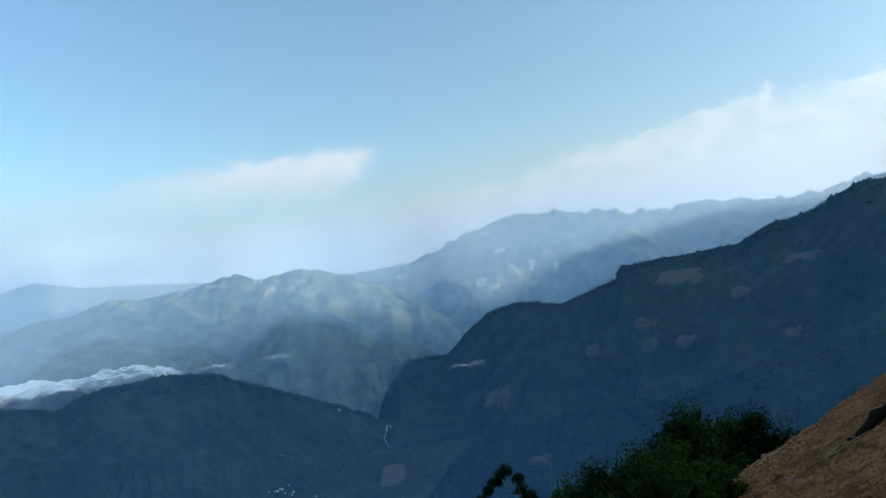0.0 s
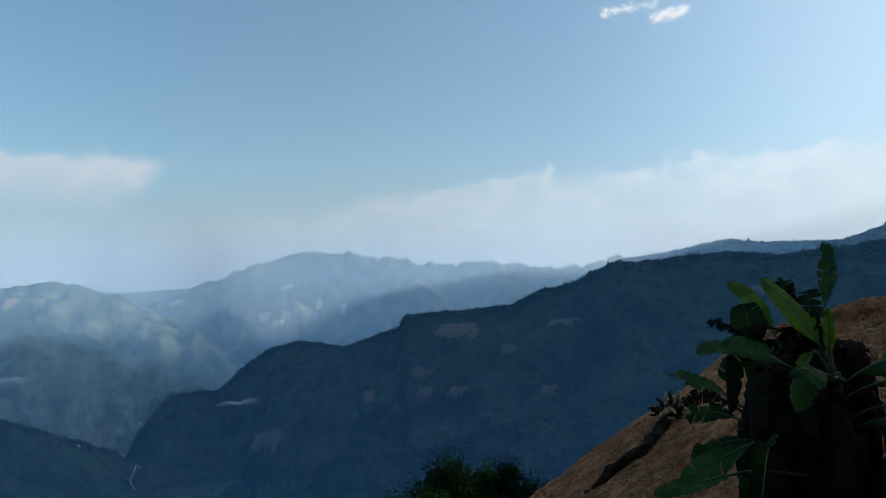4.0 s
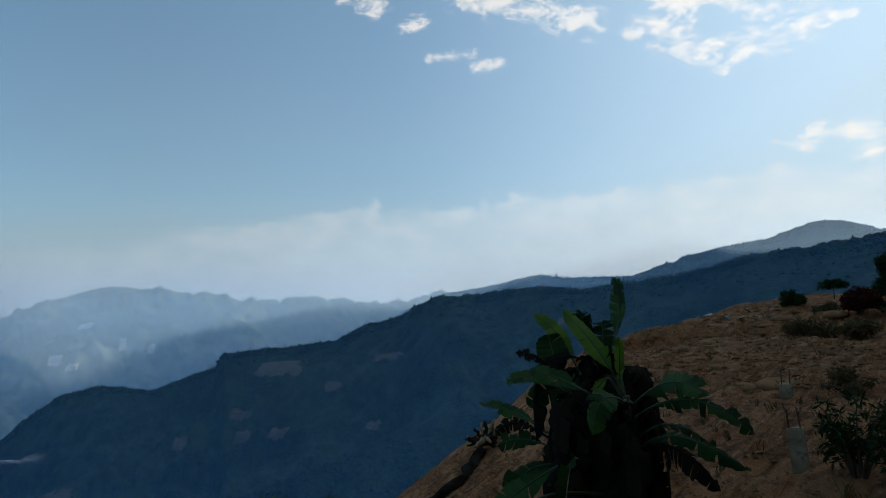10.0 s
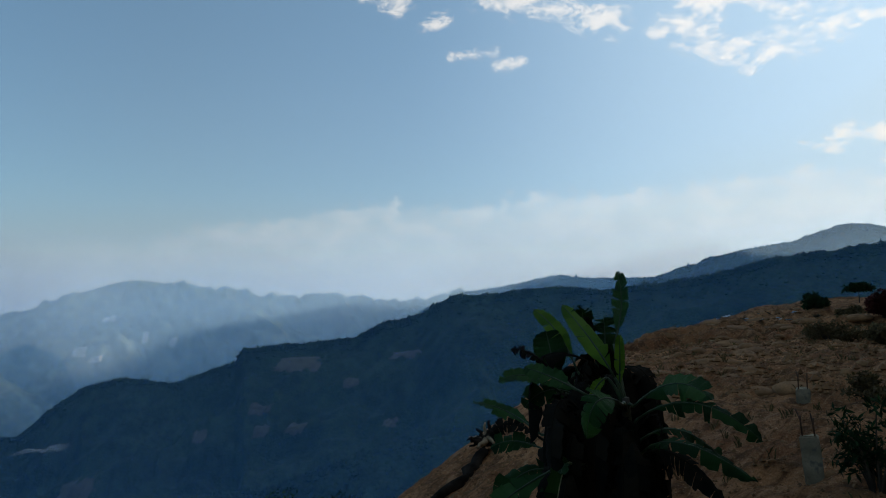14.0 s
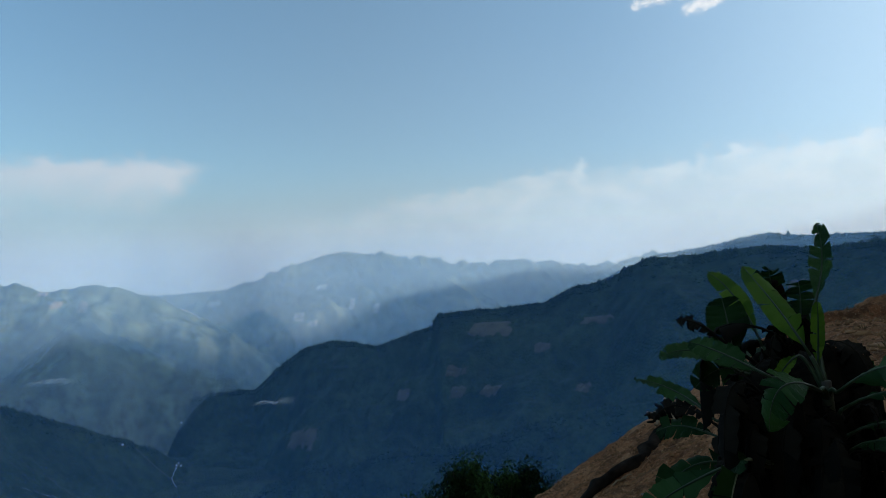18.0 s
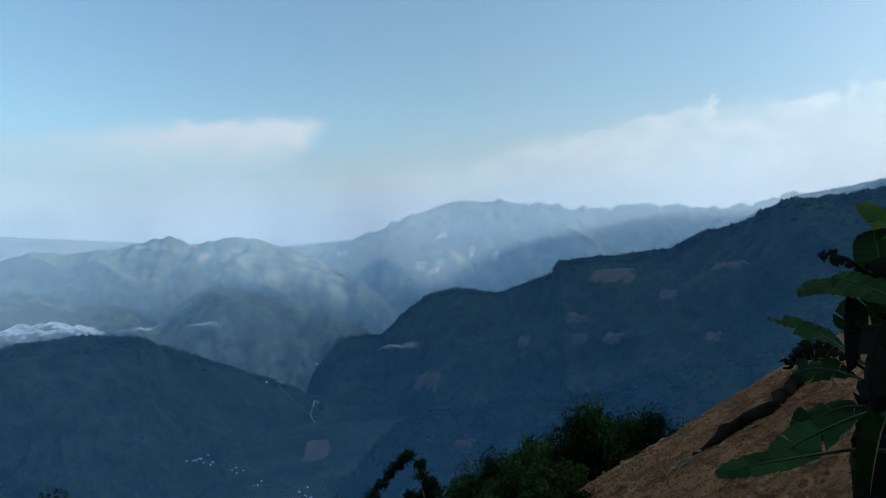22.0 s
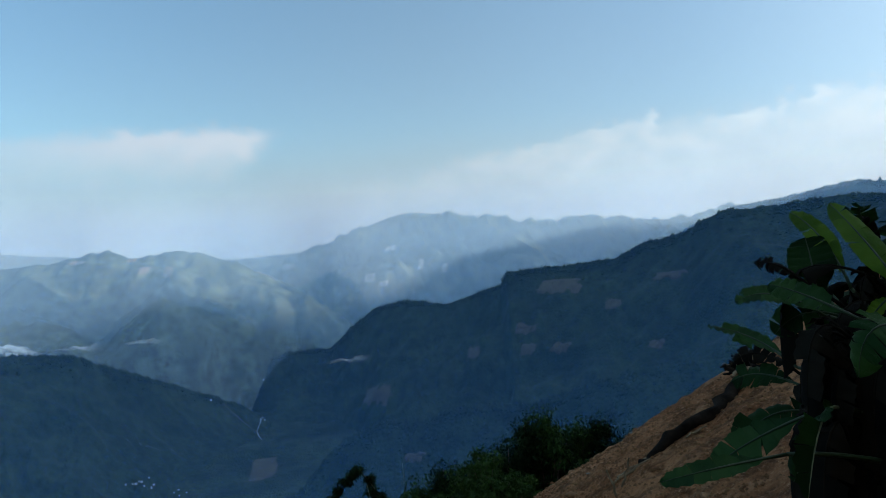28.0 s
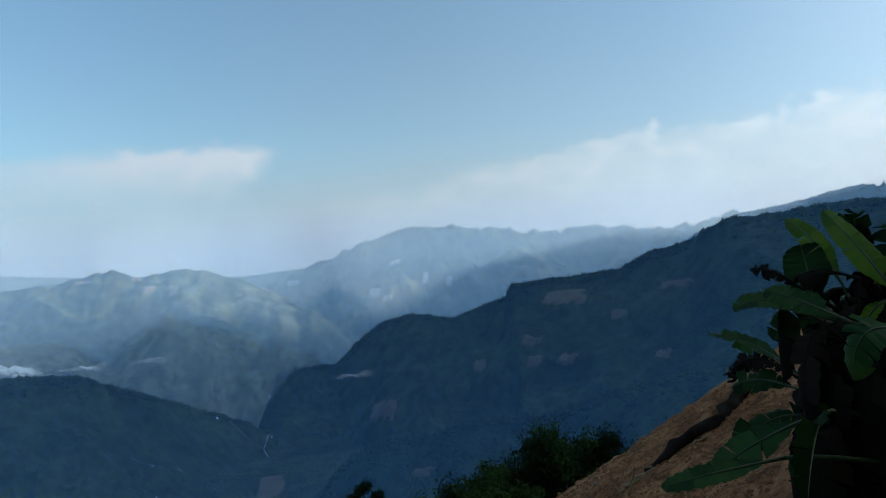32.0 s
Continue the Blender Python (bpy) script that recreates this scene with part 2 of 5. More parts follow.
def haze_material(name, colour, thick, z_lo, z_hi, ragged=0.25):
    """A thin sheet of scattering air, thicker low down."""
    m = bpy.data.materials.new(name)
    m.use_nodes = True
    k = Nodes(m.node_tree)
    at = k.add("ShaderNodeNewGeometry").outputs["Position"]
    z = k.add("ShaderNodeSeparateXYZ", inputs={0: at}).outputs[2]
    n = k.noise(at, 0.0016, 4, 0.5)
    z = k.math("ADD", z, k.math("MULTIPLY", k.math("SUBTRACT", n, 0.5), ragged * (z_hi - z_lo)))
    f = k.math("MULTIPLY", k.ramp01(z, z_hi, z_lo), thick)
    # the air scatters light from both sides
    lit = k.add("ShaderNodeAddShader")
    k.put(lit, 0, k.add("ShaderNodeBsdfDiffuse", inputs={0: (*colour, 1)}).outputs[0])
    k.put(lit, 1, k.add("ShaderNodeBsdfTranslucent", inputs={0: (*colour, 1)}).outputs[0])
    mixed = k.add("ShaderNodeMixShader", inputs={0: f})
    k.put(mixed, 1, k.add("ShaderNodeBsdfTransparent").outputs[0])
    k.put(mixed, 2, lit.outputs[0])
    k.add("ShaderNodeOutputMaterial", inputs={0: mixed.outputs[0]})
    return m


# ---- relief ----
def lattice(ix, iy, seed):
    h = (ix.astype(np.int64) * 374761393 + iy.astype(np.int64) * 668265263 + seed * 974634777) & 0xFFFFFFFF
    h = ((h ^ (h >> 13)) * 1274126177) & 0xFFFFFFFF
    return ((h ^ (h >> 16)) & 0xFFFF) / 65535.0


def value_noise(x, y, seed=0):
    ix, iy = np.floor(x), np.floor(y)
    fx, fy = x - ix, y - iy
    fx, fy = fx * fx * fx * (fx * (fx * 6 - 15) + 10), fy * fy * fy * (fy * (fy * 6 - 15) + 10)
    a, b = lattice(ix, iy, seed), lattice(ix + 1, iy, seed)
    c, d = lattice(ix, iy + 1, seed), lattice(ix + 1, iy + 1, seed)
    return (a * (1 - fx) + b * fx) * (1 - fy) + (c * (1 - fx) + d * fx) * fy


def fbm(x, y, octaves=5, seed=0, gain=0.5):
    out, amp, total = 0.0, 1.0, 0.0
    for i in range(octaves):
        out = out + amp * (value_noise(x * 2 ** i + 17.3 * i, y * 2 ** i - 9.1 * i, seed + i) * 2 - 1)
        total += amp
        amp *= gain
    return out / total


def ridged(x, y, octaves=4, seed=0):
    out, amp, total = 0.0, 1.0, 0.0
    for i in range(octaves):
        n = 1 - np.abs(value_noise(x * 2 ** i + 5.7 * i, y * 2 ** i + 3.3 * i, seed + i) * 2 - 1)
        out = out + amp * n
        total += amp
        amp *= 0.5
    return out / total


def smooth(v, lo, hi):
    f = np.clip((v - lo) / (hi - lo), 0, 1)
    return f * f * (3 - 2 * f)


def sheet(name, x, y, z, mat, closed=False):
    """A grid of points as one smooth mesh object."""
    n, m = x.shape
    verts = np.stack([x, y, z], -1).reshape(-1, 3)
    i, j = np.meshgrid(np.arange(n - 1), np.arange(m if closed else m - 1), indexing="ij")
    j2 = (j + 1) % m
    quads = np.stack([i * m + j, (i + 1) * m + j, (i + 1) * m + j2, i * m + j2], -1).reshape(-1, 4)
    me = bpy.data.meshes.new(name)
    me.vertices.add(len(verts))
    me.vertices.foreach_set("co", verts.ravel())
    me.loops.add(quads.size)
    me.loops.foreach_set("vertex_index", quads.ravel())
    me.polygons.add(len(quads))
    me.polygons.foreach_set("loop_start", np.arange(0, quads.size, 4))
    me.polygons.foreach_set("loop_total", np.full(len(quads), 4))
    me.update()
    me.polygons.foreach_set("use_smooth", np.ones(len(quads), dtype=bool))
    me.materials.append(mat)
    me.validate()
    return new(name, me)


class Mountain:
    """A range whose crest runs through (azimuth, elevation, distance) and whose flank falls towards the valley."""

    def __init__(self, crest, floor, run, gully, seed, wave=220.0, rough=5.0, power=1.15):
        c = np.array(crest, float)
        self.c, self.floor, self.run, self.gully, self.seed, self.wave, self.rough, self.power = c, floor, run, gully, seed, wave, rough, power

    def crest(self, az):
        d = np.interp(az, self.c[:, 0], self.c[:, 2])
        el = np.interp(az, self.c[:, 0], self.c[:, 1])
        return d, EYE_Z + d * np.tan(np.radians(el))

    def at(self, az, u):
        d, top = self.crest(az)
        height = np.maximum(top - self.floor, 30)
        r = d - u * self.run * height
        arc = np.radians(az) * d
        up = np.clip(u, 0, 1)
        z = self.floor + height * np.where(u >= 0, (1 - up) ** self.power, 1 + u * 1.2)
        warp = 1.5 * self.wave * fbm(arc / 900, r / 700, 3, self.seed + 40)
        g = 0.72 * ridged((arc + 0.8 * warp + 0.45 * r) / (1.6 * self.wave), (r + 0.6 * warp) / (1.9 * self.wave), 4, self.seed)
        g = g + 0.40 * ridged((arc - warp) / (0.6 * self.wave), (r - 0.5 * arc) / (1.0 * self.wave), 3, self.seed + 5)
        env = np.clip(np.sin(np.pi * np.clip(u, 0, 1)), 0, 1) ** 0.8
        z = z + env * self.gully * (g - 0.72) * np.minimum(1, height / 350)
        z = z + self.rough * fbm(arc / 26, r / 26, 3, self.seed + 9) * (0.35 + 0.65 * np.clip(u * 6, 0, 1))
        z = z + 0.45 * self.rough * fbm(arc / 60, 0 * arc, 3, self.seed + 19)
        return r * np.sin(np.radians(az)), r * np.cos(np.radians(az)), z

    def build(self, name, mat, label, n=500, m=110, back=0.35):
        az = np.linspace(self.c[0, 0], self.c[-1, 0], n)
        u = np.concatenate([np.linspace(-back, 0, 8)[:-1], np.linspace(0, 1, m) ** 1.25])
        ob = sheet(name, *self.at(*np.meshgrid(az, u, indexing="ij")), mat)
        return tagged(ob, label, "mountain", kind="structure")

    def height(self, az, d):
        """Height of the land in those directions and distances; far below where the range does not reach."""
        top_d, top = self.crest(az)
        u = (top_d - d) / (self.run * np.maximum(top - self.floor, 30))
        inside = (u > -0.2) & (u < 1) & (az > self.c[0, 0]) & (az < self.c[-1, 0])
        return np.where(inside, self.at(az, u)[2], -2000.0)


class Branching(Mountain):
    """A range whose crest sends spurs down into the valley, and these smaller spurs of their own."""

    def __init__(self, crest, floor, depth, seed, slope=0.62, spacing=260.0, knob=8.0, spurs=(), step=9.0, foot=((-90, 0), (90, 0))):
        self.c, self.floor, self.seed = np.array(crest, float), floor, seed
        self.depth, self.slope, self.knob, self.step, self.foot = depth, slope, knob, step, np.array(foot, float)
        rnd = random.Random(seed)
        az = np.unique(np.concatenate([np.linspace(self.c[0, 0], self.c[-1, 0], 150), self.c[:, 0]]))
        d, z = self.crest(az)
        line = np.stack([d * np.sin(np.radians(az)), d * np.cos(np.radians(az)), z], -1)
        self.main = list(zip(line, line[1:]))
        self.side = []
        for rows in spurs:
            q = [np.array([r * math.sin(radians(a)), r * math.cos(radians(a)), EYE_Z + r * math.tan(radians(e))]) for a, e, r in rows]
            self.side += list(zip(q, q[1:]))
            for p0, p1 in zip(q, q[1:]):
                for f in (0.3, 0.8):
                    self.branch(rnd, p0 + (p1 - p0) * f, p1 - p0, rnd.choice((-1, 1)), 260, 1)
        run, turn = spacing * 0.5, 1
        for p0, p1 in self.main:
            run += float(np.hypot(*(p1 - p0)[:2]))
            if run > spacing:
                run -= spacing * rnd.uniform(0.8, 1.3)
                turn = -turn
                self.branch(rnd, p0 - np.array([0, 0, 12.0]), p1 - p0, 1, depth * rnd.uniform(0.55, 0.95), 0, turn)
        self.a = np.array([p for p, _ in self.main + self.side])
        self.b = np.array([q for _, q in self.main + self.side])

    def branch(self, rnd, start, along, hand, length, level, turn=0):
        """Walk downhill from a point of a ridge, bending a little, and fork on the way."""
        way = np.array([along[1], -along[0]]) / (np.hypot(*along[:2]) + 1e-6) * hand
        if way @ start[:2] > 0 and level == 0:
            way = -way
        angle = math.atan2(way[1], way[0]) + (0.55 * turn if level == 0 else rnd.uniform(-0.5, 0.5))
        steps = 7 if level == 0 else 3
        fall = (0.30, 0.40)[level]
        p = start.copy()
        for i in range(steps):
            angle += rnd.uniform(-0.30, 0.30)
            hop = length / steps
            q = p + np.array([math.cos(angle) * hop, math.sin(angle) * hop, -hop * fall * rnd.uniform(0.3, 1.7)])
            q[2] = max(q[2], self.floor)
            self.side.append((p, q))
            if level == 0 and i > 0:
                self.branch(rnd, q, q - p, 1 if i % 2 else -1, hop * rnd.uniform(1.2, 2.2), 1)
            p = q

    def relief(self, x, y):
        d0 = np.hypot(x, y)
        az = np.degrees(np.arctan2(x, y))
        off = np.clip(np.abs(self.crest(az)[0] - d0) / 260, 0, 1)
        wx = x + off * (70 * fbm(x / 420, y / 420, 3, self.seed + 1) + 16 * fbm(x / 90, y / 90, 2, self.seed + 2))
        wy = y + off * (70 * fbm(x / 420 + 31, y / 420, 3, self.seed + 3) + 16 * fbm(x / 90 + 31, y / 90, 2, self.seed + 4))
        best = np.full(x.shape, self.floor - 40.0)
        for p, q in zip(self.a, self.b):
            v = q - p
            t = np.clip(((wx - p[0]) * v[0] + (wy - p[1]) * v[1]) / (v[0] ** 2 + v[1] ** 2 + 1e-6), 0, 1)
            far = np.hypot(wx - p[0] - t * v[0], wy - p[1] - t * v[1])
            h = p[2] + t * v[2] - self.slope * far ** 2 / (far + 14)
            gap = np.clip(0.5 + (h - best) / 28, 0, 1)
            best = best * (1 - gap) + h * gap + 14 * gap * (1 - gap)
        arc = np.radians(az) * d0
        best = best + self.knob * (fbm(arc / 150, d0 / 500, 3, self.seed + 19) + 0.5 * fbm(arc / 38, d0 / 90, 2, self.seed + 20))
        best = best - 420 * smooth(np.interp(az, self.foot[:, 0], self.foot[:, 1]) - d0, -120, 260)
        return best + off * (14 * fbm(x / 110, y / 110, 4, self.seed + 6) + 4 * fbm(x / 24, y / 24, 2, self.seed + 7))

    def at(self, az, u):
        r = self.crest(az)[0] - u * self.depth
        x, y = r * np.sin(np.radians(az)), r * np.cos(np.radians(az))
        return x, y, self.relief(x, y)

    def height(self, az, d):
        u = (self.crest(az)[0] - d) / self.depth
        inside = (u > -0.05) & (u < 1) & (az > self.c[0, 0]) & (az < self.c[-1, 0])
        out = np.full(np.broadcast(az, d).shape, -2000.0)
        if inside.any():
            az, d = np.broadcast_to(az, out.shape)[inside], np.broadcast_to(d, out.shape)[inside]
            out[inside] = self.relief(d * np.sin(np.radians(az)), d * np.cos(np.radians(az)))
        return out

    def build(self, name, mat, label, back=0.06):
        wide = np.radians(self.c[-1, 0] - self.c[0, 0]) * self.c[:, 2].mean()
        az = np.linspace(self.c[0, 0], self.c[-1, 0], int(wide / self.step))
        u = np.concatenate([np.linspace(-back, 0, 6)[:-1], np.linspace(0, 1, int(self.depth / self.step / 1.2))])
        A, U = np.meshgrid(az, u, indexing="ij")
        x, y, z = self.at(A, U)
        ob = sheet(name, x, y, z - 500 * smooth(U, 0.86, 1.0), mat)
        return tagged(ob, label, "mountain", kind="structure")


# the terrace: gently rising to the right, breaking off to the left and again at its rim
NEAR = 1.3


def near_height(x, y):
    x, y = x / NEAR, y / NEAR
    along = np.clip(0.86 * x + 0.5 * y - 4.5, 0, 45)
    z = -1.22 + 0.043 * along + 0.00042 * along ** 2 * np.clip((x - y) / 20, 0, 1)
    s = -0.832 * (x - 3.0) + 0.555 * y + 0.52
    soft = np.where(s > 8, s, np.log1p(np.exp(np.clip(s * 3, -30, 24))) / 3)
    z = z - 0.47 * soft * smooth(y, 0.3, 4.0)
    z = z + 0.10 * smooth(x, 7.5, 10.5) * (1 - smooth(x, 13, 20)) + 0.04 * smooth(x, 13, 17) - 0.30 * smooth(x, 22, 32)
    rim = 9.3 + 0.37 * np.clip(x - 10, 0, 60)
    t = y - rim
    z = z - 0.95 * np.where(t > 6, t, np.log1p(np.exp(np.clip(t * 2.2, -30, 24))) / 2.2) * smooth(x, -6, 3)
    z = z - 0.55 * np.clip(-x + 0.3, 0, 60) * smooth(y, -1.0, 5.0)
    q = 0.80 * x + 0.60 * y + 1.6 * fbm(x / 2.6, y / 2.6, 3, 77)
    flat = smooth(x, 7, 10) * smooth(-t, -0.5, 1.5)
    # hummocks parted by washed-out runnels, and a bank cut across the near part
    cell = ridged(x / 1.5 + 0.35 * fbm(x, y, 2, 81), y / 1.1, 2, 82)
    cut_line = y - 9.0 + 0.35 * fbm(x / 1.2, y / 3, 3, 85)
    z = z + 0.17 * smooth(cut_line, -0.12, 0.02) * (1 - smooth(cut_line, 0.2, 2.2)) * smooth(x, 8.0, 9.5) * (1 - smooth(x, 14.5, 17.5))
    hummock = smooth(q, 14.5, 16.5) * (1 - smooth(q, 34, 40)) * flat
    z = z - hummock * (0.20 * smooth(cell, 0.66, 0.86) + 0.10 * smooth(-fbm(x / 0.9, y / 0.7, 3, 83), 0.05, 0.4))
    z = z + flat * (0.16 * smooth(q, 15.6, 15.95) - 0.14 * smooth(q, 16.0, 18.4) + 0.20 * smooth(q, 18.6, 18.95) - 0.16 * smooth(q, 19.2, 22.5) + 0.15 * smooth(q, 23, 23.5))
    far = np.clip(np.hypot(x, y) - 37, 0, 400)
    z = z - 0.55 * far * smooth(x, 4, 10)
    return z * NEAR + EYE_Z


def hillside(r, az):
    """Our own mountain: down to the valley in front; up behind and to the right, an unseen rise added to keep sun and
    sky light off the terrace.
    """
    down = np.maximum(-0.60 * r - 2.0, -600 + 0.0 * r)
    down = np.where(down < -560, -600 + 40 * np.exp((down + 560) / -40 * -1) * 1.0, down)
    # added steep slope out of view, blocks the low sun
    up = 1.1 * np.maximum(r - 7, 0) - 1
    side = smooth(az, 76, 88) * smooth(-az, -262, -225)
    return down * (1 - side) + np.minimum(up, 280) * side


def ground_height(x, y):
    r = np.hypot(x, y)
    az = np.degrees(np.arctan2(x, y))
    az = np.where(az < -120, az + 360, az)
    far = hillside(r, az)
    near = near_height(x, y)
    side = smooth(az, 76, 88) * smooth(-az, -262, -225)
    near = near * (1 - side) + np.maximum(near, far) * side
    f = smooth(r, 26, 60) * (1 - smooth(az, 38, 48)) + smooth(r, 52, 90) * smooth(az, 38, 48)
    z = near * (1 - f) + far * f
    rough = 1 - f
    z = z + rough * (0.07 * fbm(x / 0.5, y / 0.5, 4, 3) + 0.17 * (ridged(x / 0.75 + y / 1.9, y / 0.9 - x / 2.4, 4, 8) - 0.6) + 0.06 * (value_noise(x / 0.16, y / 0.16, 9) - 0.5) + 0.12 * fbm(x / 3.1, y / 3.1, 3, 4))
    z = z + f * (6 * fbm(x / 60, y / 60, 4, 5) + 14 * fbm(x / 400, y / 400, 4, 6) + 46 * smooth(r, 500, 1000) * (ridged(x / 330, y / 330, 4, 12) - 0.5)) * np.clip(r / 300, 0.1, 1)
    return z

# ---- earth ----
def earth_material():
    """Bare reddish earth near by, forest and fields further down."""
    m, k, bsdf, _ = material("earth_and_forest", 0.95, 0.0, 0.15)
    at = k.add("ShaderNodeNewGeometry").outputs["Position"]
    a, b, c = k.noise(at, 0.35, 6, 0.6), k.noise(at, 3.5, 7, 0.65), k.noise(at, 22.0, 5, 0.7)
    earth = k.mix(k.ramp01(a, 0.3, 0.7), (0.33, 0.128, 0.053, 1), (0.58, 0.270, 0.120, 1))
    earth = k.mix(k.math("MULTIPLY", k.ramp01(b, 0.42, 0.66), 0.8), earth, (0.075, 0.033, 0.014, 1))
    earth = k.mix(k.math("MULTIPLY", k.ramp01(c, 0.54, 0.68), 0.7), earth, (0.70, 0.42, 0.24, 1))
    # washed-out runs down the slope and crusts, dark and pale in place of relief shading
    sx = k.add("ShaderNodeMapping", inputs={"Vector": at, "Rotation": (0.0, 0.0, -0.95), "Scale": (0.55, 4.2, 2.0)}).outputs[0]
    runs = k.noise(sx, 1.1, 7, 0.65, 0.8)
    earth = k.mix(k.math("MULTIPLY", k.ramp01(runs, 0.52, 0.66), 0.75), earth, (0.11, 0.045, 0.016, 1))
    earth = k.mix(k.math("MULTIPLY", k.ramp01(runs, 0.46, 0.34), 0.5), earth, (0.60, 0.32, 0.17, 1))
    d = k.noise(at, 70.0, 4, 0.7)
    earth = k.mix(k.math("MULTIPLY", k.ramp01(d, 0.5, 0.68), 0.4), earth, (0.12, 0.06, 0.03, 1))
    w, v = k.noise(at, 0.006, 6, 0.6), k.noise(at, 0.05, 6, 0.65)
    crowns = k.add("ShaderNodeTexVoronoi", inputs={"Vector": at, "Scale": 0.15, "Randomness": 1.0})
    woods = k.mix(k.ramp01(w, 0.35, 0.65), (0.022, 0.042, 0.016, 1), (0.055, 0.09, 0.035, 1))
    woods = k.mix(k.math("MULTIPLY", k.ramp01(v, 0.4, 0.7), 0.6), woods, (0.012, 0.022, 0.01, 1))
    # shade between the crowns, put into the colour
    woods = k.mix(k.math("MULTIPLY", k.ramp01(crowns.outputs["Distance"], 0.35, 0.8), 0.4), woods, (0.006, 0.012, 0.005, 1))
    z = k.add("ShaderNodeSeparateXYZ", inputs={0: at}).outputs[2]
    wild = k.ramp01(k.math("ADD", z, k.math("MULTIPLY", k.math("SUBTRACT", a, 0.5), 3.0)), -6.0, -9.0)
    k.put(bsdf, "Base Color", k.mix(wild, earth, woods))
    h = k.math("ADD", k.math("MULTIPLY", b, 0.6), k.math("ADD", k.math("MULTIPLY", c, 0.5), k.math("MULTIPLY", d, 0.12)))
    tall = k.math("SUBTRACT", k.math("MULTIPLY", v, 8.0), k.math("MULTIPLY", crowns.outputs["Distance"], 4.0))
    h = k.math("ADD", k.math("MULTIPLY", h, k.math("SUBTRACT", 1.0, wild)), k.math("MULTIPLY", k.math("MULTIPLY", tall, 6.0), wild))
    bump = k.add("ShaderNodeBump", inputs={"Strength": 1.0, "Distance": 0.32, "Height": h})
    k.put(bsdf, "Normal", bump.outputs[0])
    return m


EARTH = earth_material()
_az = np.radians(np.concatenate([np.arange(-180, -40, 3.0), np.arange(-40, 10, 0.8), np.arange(10, 80, 0.26), np.arange(80, 180, 3.0)]))
_r = np.concatenate([[0.05], np.geomspace(0.8, 48, 420), np.geomspace(49, 4900, 190)])
_R, _A = np.meshgrid(_r, _az, indexing="ij")
_X, _Y = _R * np.sin(_A), _R * np.cos(_A)
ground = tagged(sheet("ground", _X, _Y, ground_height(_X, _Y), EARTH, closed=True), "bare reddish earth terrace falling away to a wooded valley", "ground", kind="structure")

# ---- ranges ----
NEAR_RIDGE = Mountain([(-7, -10.2, 3080), (-6.2, -9.1, 3000), (-4.2, -8.5, 2930), (-2.5, -7.66, 2870), (-0.5, -7.32, 2830), (2.3, -7.3, 2760), (4.3, -5.67, 2700), (6.5, -4.16, 2640),
                       (8.7, -3.7, 2590), (10.7, -3.87, 2530), (12.8, -4.38, 2470), (14.9, -3.57, 2410), (17.5, -2.91, 2350), (18.2, -1.73, 2320), (23.9, -1.5, 2230), (27.5, -1.15, 2160),
                       (30.1, 0.07, 2110), (33.1, 0.6, 2060), (35.9, 2.17, 2010), (40.4, 2.33, 1960), (44.8, 2.71, 1900), (47.2, 2.46, 1870), (49.6, 2.2, 1840), (53.8, 2.65, 1790),
                       (58.2, 3.2, 1740), (62.7, 4.2, 1690), (66.6, 4.5, 1650), (72, 5.0, 1600), (80, 7.0, 1500), (95, 9.0, 1300)], -600, 1.55, 230, 11, 300, 7.0)
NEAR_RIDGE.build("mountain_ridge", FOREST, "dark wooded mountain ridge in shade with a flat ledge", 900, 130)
BACK_RIDGE = Mountain([(30, -1, 2950), (33.7, 1.2, 2900), (36.4, 2.3, 2850), (39.9, 2.8, 2800), (43.3, 3.3, 2760), (45.5, 3.67, 2730), (47.7, 3.3, 2700), (53.1, 3.1, 2640), (55.5, 3.88, 2610),
                       (56.6, 4.0, 2600), (57.7, 4.5, 2590), (59.9, 4.9, 2560), (63.5, 5.3, 2520), (65.5, 5.86, 2500), (67.6, 6.35, 2480), (69.2, 6.1, 2460), (71.5, 5.1, 2430), (78, 4.5, 2350), (95, 6, 2200)],
                      -500, 1.3, 160, 23, 260, 8.0)
BACK_RIDGE.build("mountain_ridge", FOREST, "hazy blue wooded ridge rising to a rounded summit", 420, 60)
FAR_RANGE = Branching([(-8, -4, 4300), (-4.7, -1.2, 4280), (-2.7, -0.2, 4260), (-0.2, 0.54, 4250), (2.3, 1.78, 4240), (4.2, 2.75, 4230), (5.1, 3.18, 4230), (6.0, 2.86, 4230), (8.7, 2.99, 4240), (12.0, 3.7, 4250),
                      (15.5, 3.26, 4260), (20.3, 2.53, 4270), (25.2, 2.4, 4280), (28.0, 2.23, 4280), (31.5, 1.95, 4280), (35.2, 2.1, 4280), (42, 2.3, 4280), (60, 2.5, 4250)],
                     -560, 1150, 37, 0.66, 300, 55.0, step=11.0)
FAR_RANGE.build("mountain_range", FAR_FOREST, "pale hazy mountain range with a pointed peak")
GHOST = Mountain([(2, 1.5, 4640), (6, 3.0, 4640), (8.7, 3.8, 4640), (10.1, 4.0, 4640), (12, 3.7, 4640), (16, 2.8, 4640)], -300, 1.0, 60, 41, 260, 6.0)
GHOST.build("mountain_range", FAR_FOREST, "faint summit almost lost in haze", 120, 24)
